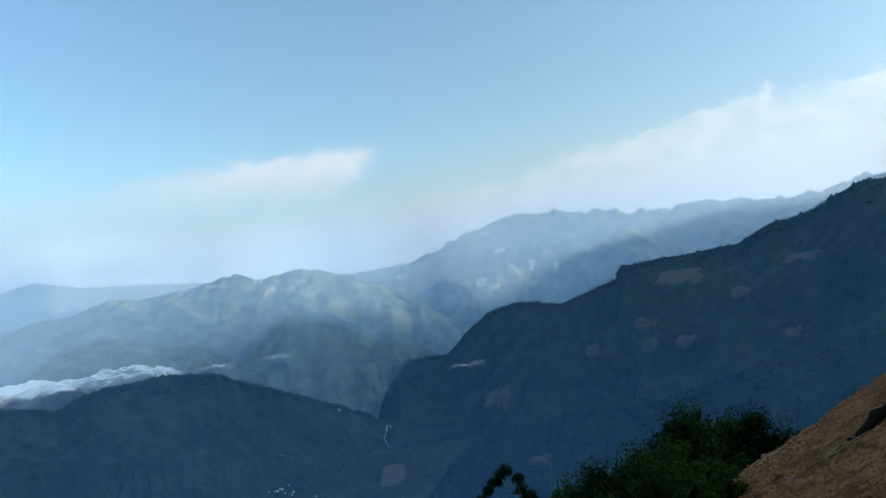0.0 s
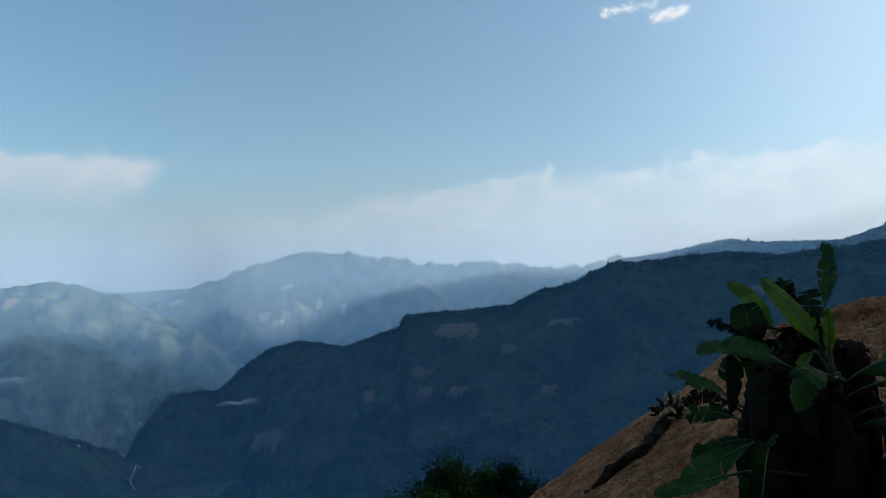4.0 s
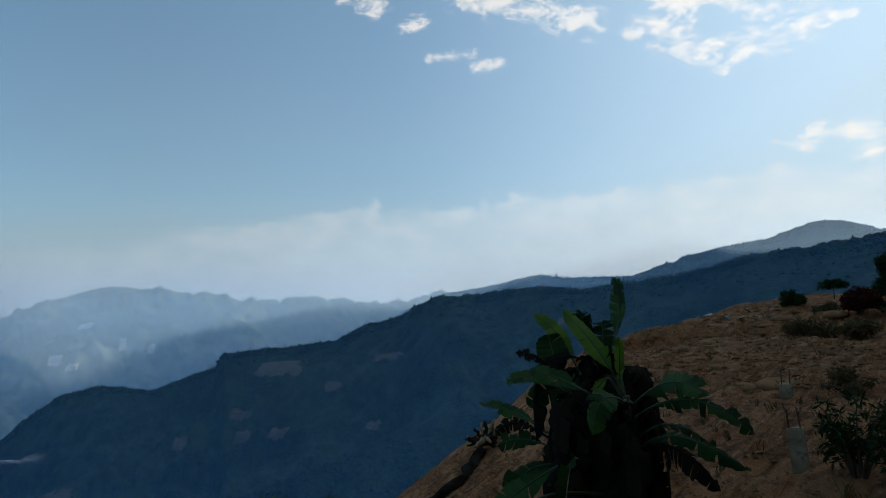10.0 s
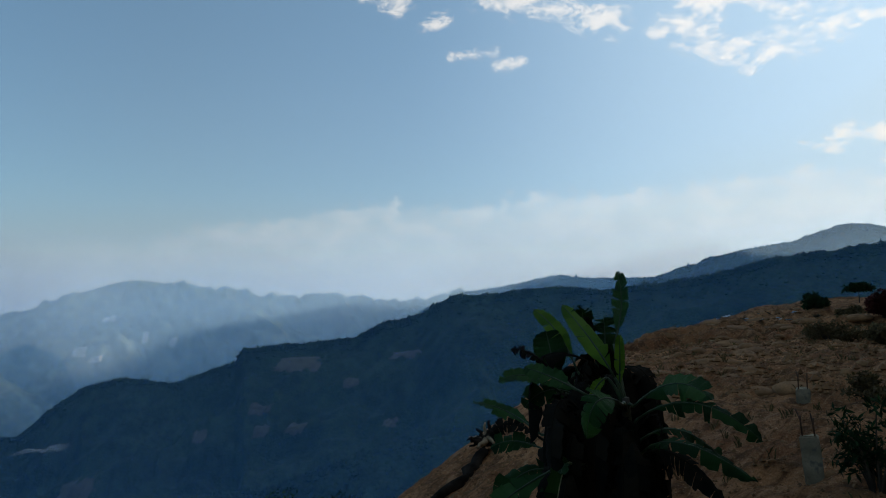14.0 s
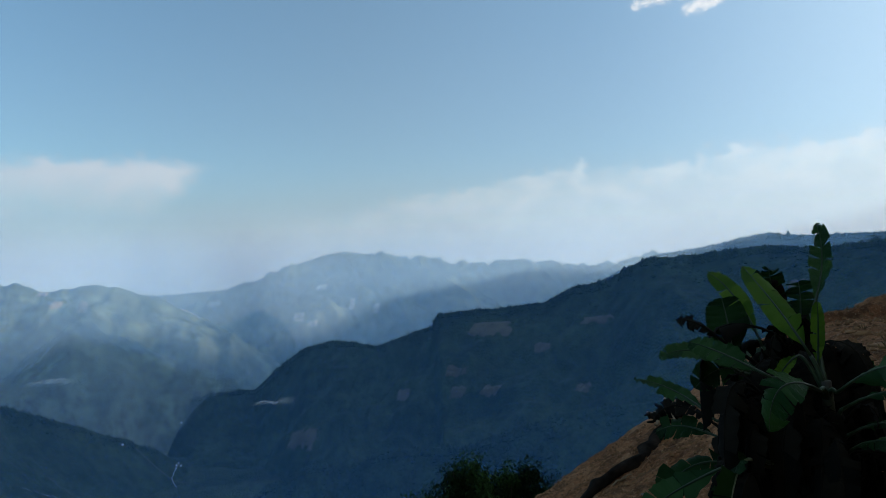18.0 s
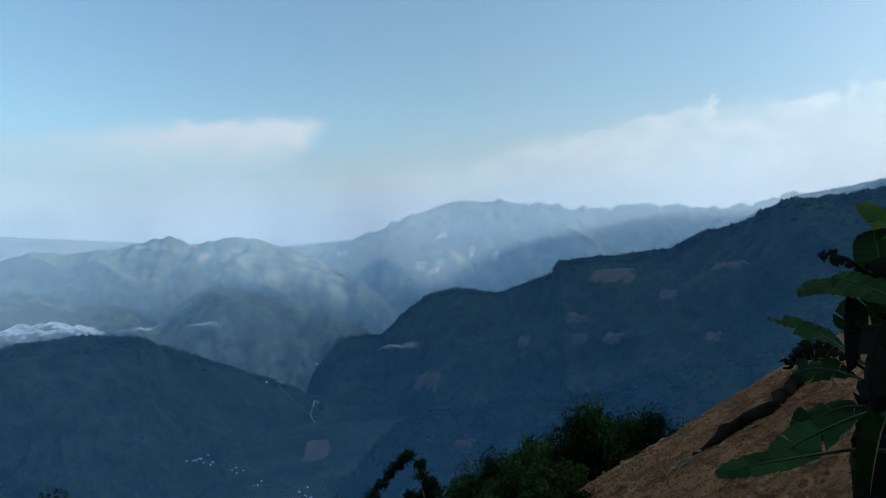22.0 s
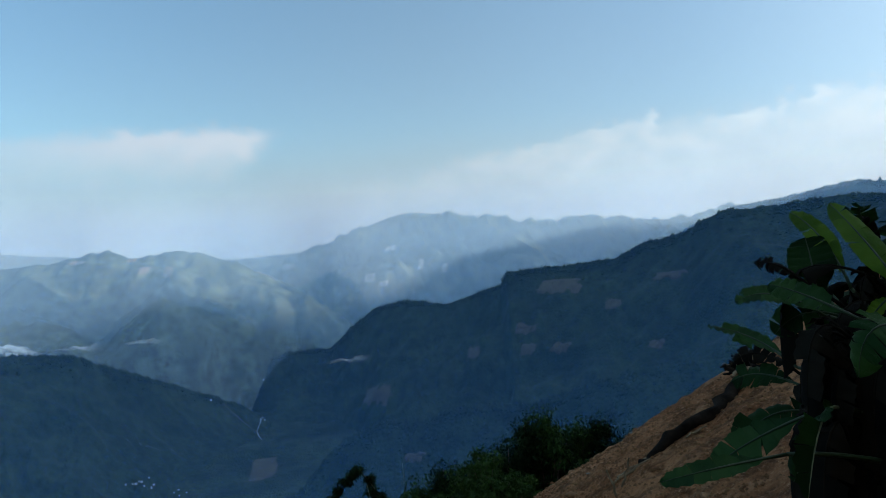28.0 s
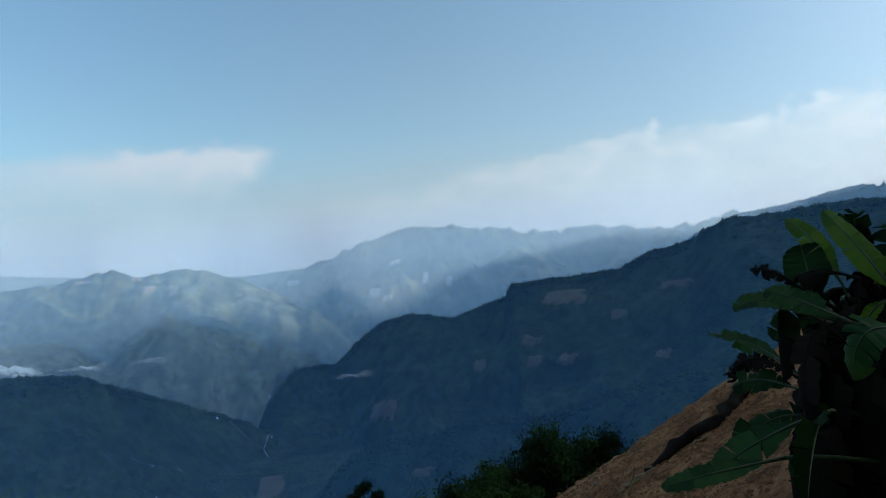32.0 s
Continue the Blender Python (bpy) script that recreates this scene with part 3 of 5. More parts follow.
SPURS = [[(-16.6, 1.2, 3560), (-18.5, 0.3, 3470), (-21.3, -1.05, 3340), (-23.5, -3.0, 3160), (-25.5, -4.8, 2980), (-27, -6.4, 2840)],
         [(-7.1, 1.0, 3510), (-4.9, -0.45, 3400), (-2, -1.85, 3290), (0.1, -3.3, 3180), (2.9, -5.7, 3060), (4.8, -7.2, 2980)],
         [(-28.3, 0.0, 3610), (-29.0, -1.2, 3480), (-31.0, -2.2, 3320), (-33.5, -3.4, 3150), (-36, -4.6, 3000)],
         [(-10.5, 1.4, 3530), (-9.6, 0.2, 3450), (-8.2, -1.5, 3330), (-7.4, -3.4, 3180), (-7.6, -5.6, 3010), (-8.6, -7.6, 2860)],
         [(-14.6, 1.6, 3550), (-14.0, -0.6, 3440), (-13.2, -2.6, 3290), (-13.8, -4.6, 3120), (-15.2, -6.4, 2950)]]
MID_HILLS = Branching([(-44, -1.5, 3650), (-34.3, -0.66, 3650), (-32.2, -0.3, 3640), (-29.6, 0.04, 3630), (-27.7, 0.3, 3620), (-25.7, 0.7, 3610), (-24.3, 1.17, 3600), (-21.5, 0.87, 3590), (-18.4, 1.08, 3580),
                      (-16.6, 1.47, 3570), (-14.6, 1.77, 3560), (-12.9, 1.3, 3550), (-11.0, 1.55, 3540), (-8.8, 1.71, 3530), (-6.9, 1.23, 3520), (-5.2, 0.44, 3510), (-3.4, -0.36, 3500), (-1.9, -1.2, 3480),
                      (0.3, -2.7, 3450), (3.3, -4.9, 3420), (5.8, -6.4, 3400), (9, -9, 3380)], -560, 1000, 53, 0.70, 330, 20.0, SPURS, foot=((-60, 2350), (-11, 2450), (-5, 2850), (10, 3050)))
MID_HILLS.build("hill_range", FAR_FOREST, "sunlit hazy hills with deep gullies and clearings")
FAR_LEFT = Mountain([(-46, 1.5, 4720), (-34.2, 2.29, 4720), (-32.1, 2.56, 4720), (-29.2, 3.29, 4720), (-26.1, 2.49, 4720), (-21.5, 2.12, 4720), (-17.5, 1.7, 4720), (-12.9, 1.4, 4720), (-4.7, 0.8, 4720), (0.8, 1.1, 4720), (4, 0.5, 4720)],
                    -300, 0.8, 60, 61, 300, 6.0)
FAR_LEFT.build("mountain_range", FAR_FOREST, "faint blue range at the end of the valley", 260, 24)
LOW_HILL = Mountain([(-60, -5.0, 2000), (-44, -5.2, 2050), (-34.4, -5.35, 2100), (-32.3, -5.57, 2120), (-30.5, -5.89, 2140), (-28.8, -6.42, 2150), (-27.0, -5.73, 2150), (-25.4, -5.41, 2150), (-23.3, -5.45, 2160), (-21.8, -5.19, 2170),
                     (-19.9, -5.58, 2190), (-17.2, -5.86, 2210), (-15.3, -6.92, 2250), (-12.5, -8.11, 2300), (-9.1, -9.56, 2380), (-5.2, -11.3, 2460), (-3, -13, 2500)], -600, 2.2, 150, 71, 240, 7.0)
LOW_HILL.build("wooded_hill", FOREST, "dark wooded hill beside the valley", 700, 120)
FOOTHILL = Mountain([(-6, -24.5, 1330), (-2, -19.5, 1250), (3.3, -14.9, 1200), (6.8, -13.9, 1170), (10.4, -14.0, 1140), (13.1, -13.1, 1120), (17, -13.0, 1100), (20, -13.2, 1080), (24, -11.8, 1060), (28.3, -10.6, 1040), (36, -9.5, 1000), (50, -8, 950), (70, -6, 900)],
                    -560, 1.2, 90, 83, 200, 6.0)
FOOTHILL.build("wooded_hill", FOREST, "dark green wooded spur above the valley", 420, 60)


# ---- haze between the ranges ----
def haze(name, rows, colour, thick, z_lo, z_hi, z0=-640, z1=980, ragged=0.25):
    """A curtain of thin air standing at the distances given by (azimuth, distance)."""
    az = np.linspace(rows[0][0], rows[-1][0], 90)
    d = np.interp(az, [r[0] for r in rows], [r[1] for r in rows])
    d = np.convolve(np.pad(d, 2, "edge"), np.full(5, 1 / 5), "valid")
    A, Z = np.meshgrid(az, np.linspace(z0, z1, 24), indexing="ij")
    D = np.repeat(d[:, None], 24, 1)
    ob = sheet(name, D * np.sin(np.radians(A)), D * np.cos(np.radians(A)), Z, haze_material(name, colour, thick, z_lo, z_hi, ragged))
    return tagged(ob, "thin blue morning haze hanging over the valley", "haze", kind="stuff")


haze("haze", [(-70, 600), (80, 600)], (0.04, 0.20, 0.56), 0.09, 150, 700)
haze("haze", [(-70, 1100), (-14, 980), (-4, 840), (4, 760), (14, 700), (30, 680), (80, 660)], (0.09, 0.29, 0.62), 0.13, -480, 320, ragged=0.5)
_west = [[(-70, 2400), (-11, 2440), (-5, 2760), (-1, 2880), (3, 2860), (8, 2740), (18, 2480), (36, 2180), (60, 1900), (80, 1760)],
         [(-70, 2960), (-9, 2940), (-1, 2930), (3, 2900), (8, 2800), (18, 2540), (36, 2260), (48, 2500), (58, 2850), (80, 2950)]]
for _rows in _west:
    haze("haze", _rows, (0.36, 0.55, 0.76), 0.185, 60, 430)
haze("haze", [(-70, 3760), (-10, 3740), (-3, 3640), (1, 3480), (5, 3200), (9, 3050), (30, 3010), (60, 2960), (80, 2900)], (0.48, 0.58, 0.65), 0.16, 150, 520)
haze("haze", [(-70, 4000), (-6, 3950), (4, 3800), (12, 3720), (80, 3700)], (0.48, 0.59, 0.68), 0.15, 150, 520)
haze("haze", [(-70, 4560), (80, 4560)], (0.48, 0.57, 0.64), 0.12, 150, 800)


# ---- building blocks ----
def part(name, me, mat, parent, label=""):
    """Link a mesh (or bmesh) as ONE part under a thing or a part."""
    if isinstance(me, bmesh.types.BMesh):
        bm, me = me, bpy.data.meshes.new(name)
        bm.to_mesh(me)
        bm.free()
    if mat and not me.materials:
        me.materials.append(mat)
    ob = new(name, me)
    ob.parent = parent
    return tagged(ob, label) if label else ob


def poly_mesh(name, verts, faces, mat=None, smooth_faces=True):
    me = bpy.data.meshes.new(name)
    me.from_pydata([tuple(v) for v in verts], [], faces)
    if smooth_faces:
        me.polygons.foreach_set("use_smooth", np.ones(len(me.polygons), dtype=bool))
    if mat:
        me.materials.append(mat)
    me.update()
    return me


def tube(points, radii, sides=8, cap=True):
    """Vertices and faces of a bent tapered tube."""
    pts = [Vector(p) for p in points]
    verts, faces, side = [], [], None
    for i, p in enumerate(pts):
        t = (pts[min(i + 1, len(pts) - 1)] - pts[max(i - 1, 0)]).normalized()
        if side is None:
            side = t.orthogonal().normalized()
        side = (side - t * side.dot(t)).normalized()
        up = t.cross(side)
        for k in range(sides):
            a = 2 * math.pi * k / sides
            verts.append(p + (side * math.cos(a) + up * math.sin(a)) * radii[i])
    for i in range(len(pts) - 1):
        for k in range(sides):
            k2 = (k + 1) % sides
            faces.append((i * sides + k, i * sides + k2, (i + 1) * sides + k2, (i + 1) * sides + k))
    if cap:
        faces.append(tuple(range(sides - 1, -1, -1)))
        faces.append(tuple((len(pts) - 1) * sides + k for k in range(sides)))
    return verts, faces


def joined(pieces):
    verts, faces = [], []
    for v, f in pieces:
        n = len(verts)
        verts.extend(v)
        faces.extend(tuple(i + n for i in q) for q in f)
    return verts, faces


def bezier(a, m, b, n):
    """n points of a curve from a through m to b."""
    a, m, b = Vector(a), Vector(m), Vector(b)
    c = m * 2 - (a + b) / 2
    return [a * (1 - t) ** 2 + c * (2 * t * (1 - t)) + b * t * t for t in (i / (n - 1) for i in range(n))]


def ground_at(x, y):
    return float(ground_height(np.array([float(x)]), np.array([float(y)]))[0])


def thing(name, at, label, category, group=""):
    ob = new(name)
    ob.location = at
    ob.empty_display_size = 0.2
    return tagged(ob, label, category, group)


def rel(x, y, z):
    return Vector((x * NEAR, y * NEAR, z * NEAR + EYE_Z))


def leaf_material(name, low, high, back, glow=0.35, rough=0.45, veins=90.0):
    """A leaf: glossy skin over a blade that lets light through, with fine veins across it."""
    m = bpy.data.materials.new(name)
    m.use_nodes = True
    k = Nodes(m.node_tree)
    at = k.add("ShaderNodeTexCoord")
    rnd = k.add("ShaderNodeNewGeometry").outputs["Random Per Island"]
    a = k.noise(at.outputs["Object"], 3.0, 5, 0.6)
    col = k.mix(k.ramp01(k.math("ADD", k.math("MULTIPLY", a, 0.6), k.math("MULTIPLY", rnd, 0.5)), 0.3, 0.85), (*low, 1), (*high, 1))
    col = k.mix(k.math("MULTIPLY", k.ramp01(k.noise(at.outputs["Object"], 11.0, 5, 0.7), 0.60, 0.74), 0.6), col, (*back, 1))
    skin = k.add("ShaderNodeBsdfPrincipled", inputs={"Base Color": col, "Roughness": rough, "Specular IOR Level": 0.07 if veins else 0.08})
    if veins:
        wave = k.add("ShaderNodeTexWave", inputs={"Vector": at.outputs["UV"], "Scale": veins, "Distortion": 0.6, "Detail": 1.0})
        k.put(skin, "Normal", k.add("ShaderNodeBump", inputs={"Strength": 0.35, "Distance": 0.004, "Height": wave.outputs[0]}).outputs[0])
    through_col = k.mix(0.5, col, (high[0] * 1.6, high[1] * 1.5, high[2] * 0.7, 1))
    thin = k.add("ShaderNodeBsdfTranslucent", inputs={0: through_col})
    mixed = k.add("ShaderNodeMixShader", inputs={0: glow})
    k.put(mixed, 1, skin.outputs[0]), k.put(mixed, 2, thin.outputs[0])
    k.add("ShaderNodeOutputMaterial", inputs={0: mixed.outputs[0]})
    return m


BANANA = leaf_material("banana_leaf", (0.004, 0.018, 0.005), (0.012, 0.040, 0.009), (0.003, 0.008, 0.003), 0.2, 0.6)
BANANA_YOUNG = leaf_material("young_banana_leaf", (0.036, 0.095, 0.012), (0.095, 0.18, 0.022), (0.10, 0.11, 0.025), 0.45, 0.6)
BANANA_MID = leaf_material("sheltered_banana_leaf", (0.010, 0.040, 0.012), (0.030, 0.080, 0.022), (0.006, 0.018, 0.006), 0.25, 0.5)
# dry leaf, its brown taken near black for the shade inside the plant
BANANA_DEAD_SHADED = leaf_material("shaded_dry_banana_leaf", (0.006, 0.006, 0.005), (0.016, 0.013, 0.009), (0.04, 0.03, 0.02), 0.06, 0.9)
MIDRIB = varied("leaf_midrib", (0.012, 0.030, 0.010), (0.030, 0.052, 0.018), 6.0, rough=0.5, bump=0.1)
PALE_RIB = varied("pale_leaf_rib", (0.14, 0.17, 0.09), (0.24, 0.26, 0.15), 6.0, rough=0.5, bump=0.1)
# rib of the dry leaves, darkened to the same shade
SHADED_DRY_RIB = varied("shaded_dry_leaf_rib", (0.008, 0.007, 0.005), (0.022, 0.017, 0.011), 6.0, rough=0.9, bump=0.2, spec=0.05)
STALK = varied("banana_stalk", (0.015, 0.02, 0.01), (0.05, 0.052, 0.024), 5.0, rough=0.6, bump=0.25, third=(0.03, 0.02, 0.012))
BARK = varied("tree_bark", (0.05, 0.036, 0.025), (0.11, 0.085, 0.06), 2.0, rough=0.95, bump=0.6)
LEAVES = leaf_material("tree_leaves", (0.005, 0.015, 0.006), (0.017, 0.041, 0.014), (0.004, 0.010, 0.004), 0.2, 0.8, 0)
LEAVES_LIGHT = leaf_material("light_tree_leaves", (0.012, 0.034, 0.009), (0.036, 0.078, 0.020), (0.008, 0.020, 0.006), 0.25, 0.75, 0)
LEAVES_DRY = leaf_material("dry_leaves", (0.05, 0.035, 0.02), (0.13, 0.095, 0.05), (0.03, 0.02, 0.012), 0.25, 0.8, 0)
LEAVES_RED = leaf_material("dark_red_leaves", (0.03, 0.008, 0.008), (0.075, 0.018, 0.016), (0.012, 0.005, 0.005), 0.25, 0.6, 0)
LEAVES_BAMBOO = leaf_material("bamboo_leaves", (0.007, 0.020, 0.006), (0.028, 0.056, 0.015), (0.006, 0.015, 0.005), 0.25, 0.7, 0)
BAMBOO_CULM = varied("bamboo_culm", (0.13, 0.14, 0.07), (0.27, 0.27, 0.16), 1.5, rough=0.5, bump=0.1)


# ---- the banana plant ----
def banana_leaf(parent, base, mid, tip, half, facing, rng, mat, torn=0.35, fold=0.35, label="", dead=False, rib=None):
    """A leaf whose blade is split along its veins into strips that hang apart."""
    n = 30
    spine = bezier(base, mid, tip, n)
    facing = Vector(facing).normalized()
    origin = Vector(base)
    verts, faces, uvs = [], [], []
    cols = 5
    stem = 0.16

    def frame_at(i):
        t = (spine[min(i + 1, n - 1)] - spine[max(i - 1, 0)]).normalized()
        side = t.cross(facing)
        side = side.normalized() if side.length > 1e-4 else t.orthogonal().normalized()
        return t, side, side.cross(t).normalized()

    for sign in (-1, 1):
        i = int(stem * n)
        while i < n - 1:
            step = rng.randint(2, 4) if rng.random() < torn else rng.randint(4, 8)
            j = min(i + step, n - 1)
            hang = (rng.uniform(0.1, 0.9) if rng.random() < torn else rng.uniform(-0.06, 0.1)) * (1.4 if dead else 1.0)
            pinch = rng.uniform(0.0, 0.30) if rng.random() < torn * 1.3 else 0.0
            short = rng.uniform(0.8, 1.0) if rng.random() < torn else rng.uniform(0.96, 1.0)
            first = len(verts)
            for a in range(i, j + 1):
                t, side, up = frame_at(a)
                s = (a / (n - 1) - stem) / (1 - stem)
                w = half * short * max(0.02, (1 - s ** 5) ** 0.6 * min(1.0, 0.15 + s * 3.2) ** 0.8)
                mid_seg = (i + j) / 2
                for c in range(cols):
                    v = c / (cols - 1)
                    along = (mid_seg - a) / (n - 1) * pinch * v * (tip - base).length
                    rise = math.sin(fold) * v * w - hang * v * v * w
                    p = spine[a] + side * (sign * w * v * math.cos(fold) * (1 - 0.25 * max(hang, 0) * v)) + up * rise + t * along
                    p += t * (w * 0.28 * v) + Vector((0, 0, -0.15 * max(hang, 0) * v * v * w))
                    p += up * (0.012 * math.sin(a * 2.1 + c) * v)
                    verts.append(p - origin)
                    uvs.append((a / (n - 1), 0.5 + 0.5 * sign * v))
            for a in range(j - i):
                for c in range(cols - 1):
                    q = first + a * cols + c
                    faces.append((q, q + 1, q + cols + 1, q + cols) if sign > 0 else (q, q + cols, q + cols + 1, q + 1))
            i = j
    me = poly_mesh("leaf", verts, faces, mat)
    layer = me.uv_layers.new(name="veins")
    for loop in me.loops:
        layer.data[loop.index].uv = uvs[loop.vertex_index]
    leaf = part("leaf", me, mat, parent, label)
    leaf.location = origin - parent.location
    v, f = tube([p - origin for p in spine[::3] + [spine[-1]]], [0.013 * (1 - 0.85 * k / 10) for k in range(len(spine[::3]) + 1)], 6)
    part("midrib", poly_mesh("midrib", v, f, rib or (MIDRIB if not dead else SHADED_DRY_RIB)), None, leaf)
    return leaf


def build_banana():
    rng = random.Random(5)
    root = rel(4.62, 3.76, 0)
    root.z = ground_at(root.x, root.y) - 0.05
    plant = thing("banana_plant", root, "young banana plant with torn green leaves and dry hanging ones", "banana plant")
    crown = Vector((5.85, 4.85, 0.62))
    second = Vector((5.50, 4.28, 0.78))

    def stalk(foot, top, r0, r1):
        a, b = Vector((foot[0], foot[1], ground_at(*foot) - 0.05)) - root, top - root
        pts = bezier(a, a.lerp(b, 0.5) + Vector((0.03, 0.02, 0.05)), b, 9)
        part("stalk", poly_mesh("stalk", *tube(pts, [r0 + (r1 - r0) * k / 8 for k in range(9)], 12), STALK), STALK, plant)

    stalk((6.0, 4.89), crown, 0.13, 0.07)
    stalk((5.55, 4.30), second, 0.075, 0.035)
    stalk((5.62, 5.0), Vector((5.55, 5.0, 0.35)), 0.08, 0.04)
    face = (-0.62, -0.55, 0.55)
    flat = (-0.30, -0.28, 0.90)
    rows = [  # base, middle, tip, half width, facing, material, torn, fold, from which stalk
        ((5.83, 4.66, 1.25), (6.14, 4.79, 1.66), (6.34, 4.99, 2.03), 0.115, (-0.75, -0.35, 0.2), BANANA_MID, 0.55, 0.9, second),
        ((5.62, 4.98, 0.98), (5.74, 5.37, 1.38), (5.91, 5.90, 1.64), 0.10, (-0.62, -0.30, 0.70), BANANA_YOUNG, 0.12, 0.25, crown),
        ((5.46, 4.36, 0.96), (5.46, 4.61, 1.29), (5.74, 5.26, 1.67), 0.115, (-0.60, -0.30, 0.72), BANANA_YOUNG, 0.15, 0.25, second),
        ((6.04, 5.10, 1.12), (6.04, 5.24, 1.48), (5.98, 5.20, 1.64), 0.15, (-0.55, -0.70, 0.4), BANANA, 0.75, 0.5, crown),
        ((5.96, 5.06, 1.02), (5.95, 5.10, 1.35), (5.80, 5.00, 1.52), 0.10, (-0.6, -0.6, 0.3), BANANA_DEAD_SHADED, 0.9, 0.3, crown),
        ((6.05, 5.00, 0.95), (6.16, 5.06, 1.30), (6.22, 5.12, 1.52), 0.17, (-0.7, -0.6, 0.2), BANANA, 0.45, 0.2, crown),
        ((5.33, 5.00, 0.80), (5.53, 5.26, 1.14), (5.60, 5.40, 1.40), 0.18, (-0.72, -0.66, 0.2), BANANA, 0.06, 0.12, crown),
        ((5.00, 4.28, 0.84), (4.86, 4.59, 1.00), (4.77, 4.85, 1.08), 0.105, (-0.55, -0.50, 0.65), BANANA_MID, 0.12, 0.1, second),
        ((5.25, 4.85, 0.80), (4.98, 5.05, 0.98), (4.72, 5.18, 0.93), 0.10, (-0.45, -0.45, 0.8), BANANA_MID, 0.3, 0.3, crown),
        ((5.30, 5.05, 1.02), (5.16, 5.20, 1.19), (5.12, 5.44, 1.22), 0.07, face, BANANA_DEAD_SHADED, 0.95, 0.2, crown),
        ((5.27, 5.20, 0.36), (5.30, 5.78, 0.54), (5.08, 6.08, 0.63), 0.085, (-0.35, -0.35, 0.85), BANANA_MID, 0.1, 0.3, crown),
        ((5.30, 5.20, 0.30), (5.25, 5.65, 0.42), (5.12, 5.85, 0.28), 0.10, (-0.6, -0.5, 0.5), BANANA_DEAD_SHADED, 0.95, 0.0, crown),
        ((5.20, 4.06, 0.76), (4.75, 3.95, 0.84), (4.78, 4.12, 0.52), 0.155, (-0.65, -0.50, 0.6), BANANA_MID, 0.35, 0.05, second),
        ((5.42, 4.42, 0.96), (5.30, 4.43, 0.90), (5.24, 4.52, 0.72), 0.055, (-0.80, -0.50, 0.3), BANANA_YOUNG, 0.1, 0.5, second),
        ((5.56, 4.40, 0.80), (5.62, 4.42, 1.10), (5.66, 4.44, 1.36), 0.06, (-0.80, -0.50, 0.2), BANANA_YOUNG, 0.1, 0.9, second),
        ((5.50, 4.20, 0.70), (5.66, 3.86, 0.92), (5.70, 3.52, 0.80), 0.17, (-0.40, -0.25, 0.85), BANANA_MID, 0.2, 0.05, second),
        ((5.50, 4.15, 0.60), (5.62, 3.62, 0.77), (5.82, 3.16, 0.48), 0.13, (-0.35, -0.55, 0.75), BANANA, 0.85, 0.1, second),
        ((5.47, 4.15, 0.26), (5.42, 3.66, 0.46), (5.62, 3.12, 0.20), 0.12, (-0.35, -0.50, 0.75), BANANA, 0.85, 0.05, second),
        ((5.50, 4.10, 0.30), (5.55, 3.75, 0.30), (5.62, 3.42, -0.02), 0.12, (-0.5, -0.6, 0.5), BANANA_DEAD_SHADED, 0.9, 0.0, second),
        ((5.50, 4.12, 0.42), (5.72, 3.86, 0.50), (5.98, 3.60, 0.22), 0.13, flat, BANANA, 0.8, 0.1, second),
        ((4.92, 4.45, 0.24), (4.62, 4.28, 0.20), (4.42, 4.20, -0.22), 0.15, (-0.25, 0.80, 0.4), BANANA, 0.15, 0.9, second),
        ((4.85, 4.52, 0.22), (4.52, 4.83, -0.04), (4.28, 4.97, -0.26), 0.14, (-0.55, -0.45, 0.7), BANANA_MID, 0.25, 0.0, second),
        ((4.40, 4.34, 0.02), (3.90, 4.36, -0.01), (3.58, 4.50, -0.10), 0.085, (-0.45, -0.45, 0.75), BANANA_MID, 0.0, 0.15, second),
        ((5.30, 5.15, 0.20), (5.20, 5.55, 0.26), (5.08, 5.80, 0.16), 0.14, (-0.5, -0.5, 0.7), BANANA, 0.3, 0.1, crown),
        ((5.20, 4.90, 0.05), (4.95, 5.10, 0.05), (4.70, 5.25, -0.20), 0.17, face, BANANA, 0.3, 0.1, crown),
        ((5.30, 4.60, 0.10), (4.95, 4.60, 0.05), (4.70, 4.65, -0.30), 0.18, face, BANANA, 0.4, 0.1, crown),
        ((5.75, 4.85, 0.60), (5.45, 5.15, 0.80), (5.20, 5.35, 0.62), 0.17, face, BANANA, 0.4, 0.1, crown),
        ((5.95, 4.95, 0.60), (6.00, 5.50, 0.85), (5.95, 6.10, 0.50), 0.17, flat, BANANA, 0.5, 0.1, crown),
        ((6.00, 4.75, 0.60), (6.50, 4.95, 0.85), (7.00, 5.10, 0.50), 0.18, flat, BANANA, 0.5, 0.1, crown),
        ((5.60, 4.60, 0.50), (5.30, 4.60, 0.62), (5.05, 4.62, 0.40), 0.16, face, BANANA_DEAD_SHADED, 0.6, 0.1, crown),
    ]
    for n, (base, mid, tip, half, facing, mat, torn, fold, source) in enumerate(rows):
        label = {"shaded_dry_banana_leaf": "withered brown torn leaf darkened for shade", "young_banana_leaf": "bright yellow-green young leaf"}.get(mat.name, "")
        b = Vector(base)
        banana_leaf(plant, b, Vector(mid), Vector(tip), half, facing, rng, mat, torn, fold * 0.6, label, mat is BANANA_DEAD_SHADED, PALE_RIB if n == 20 else None)
        foot = source - Vector((0, 0, 0.12)) if b.z > source.z - 0.1 else Vector((source.x, source.y, max(b.z - 0.25, root.z + 0.1)))
        c = bezier(foot - root, foot.lerp(b, 0.55) + Vector((0, 0, 0.04)) - root, b - root, 6)
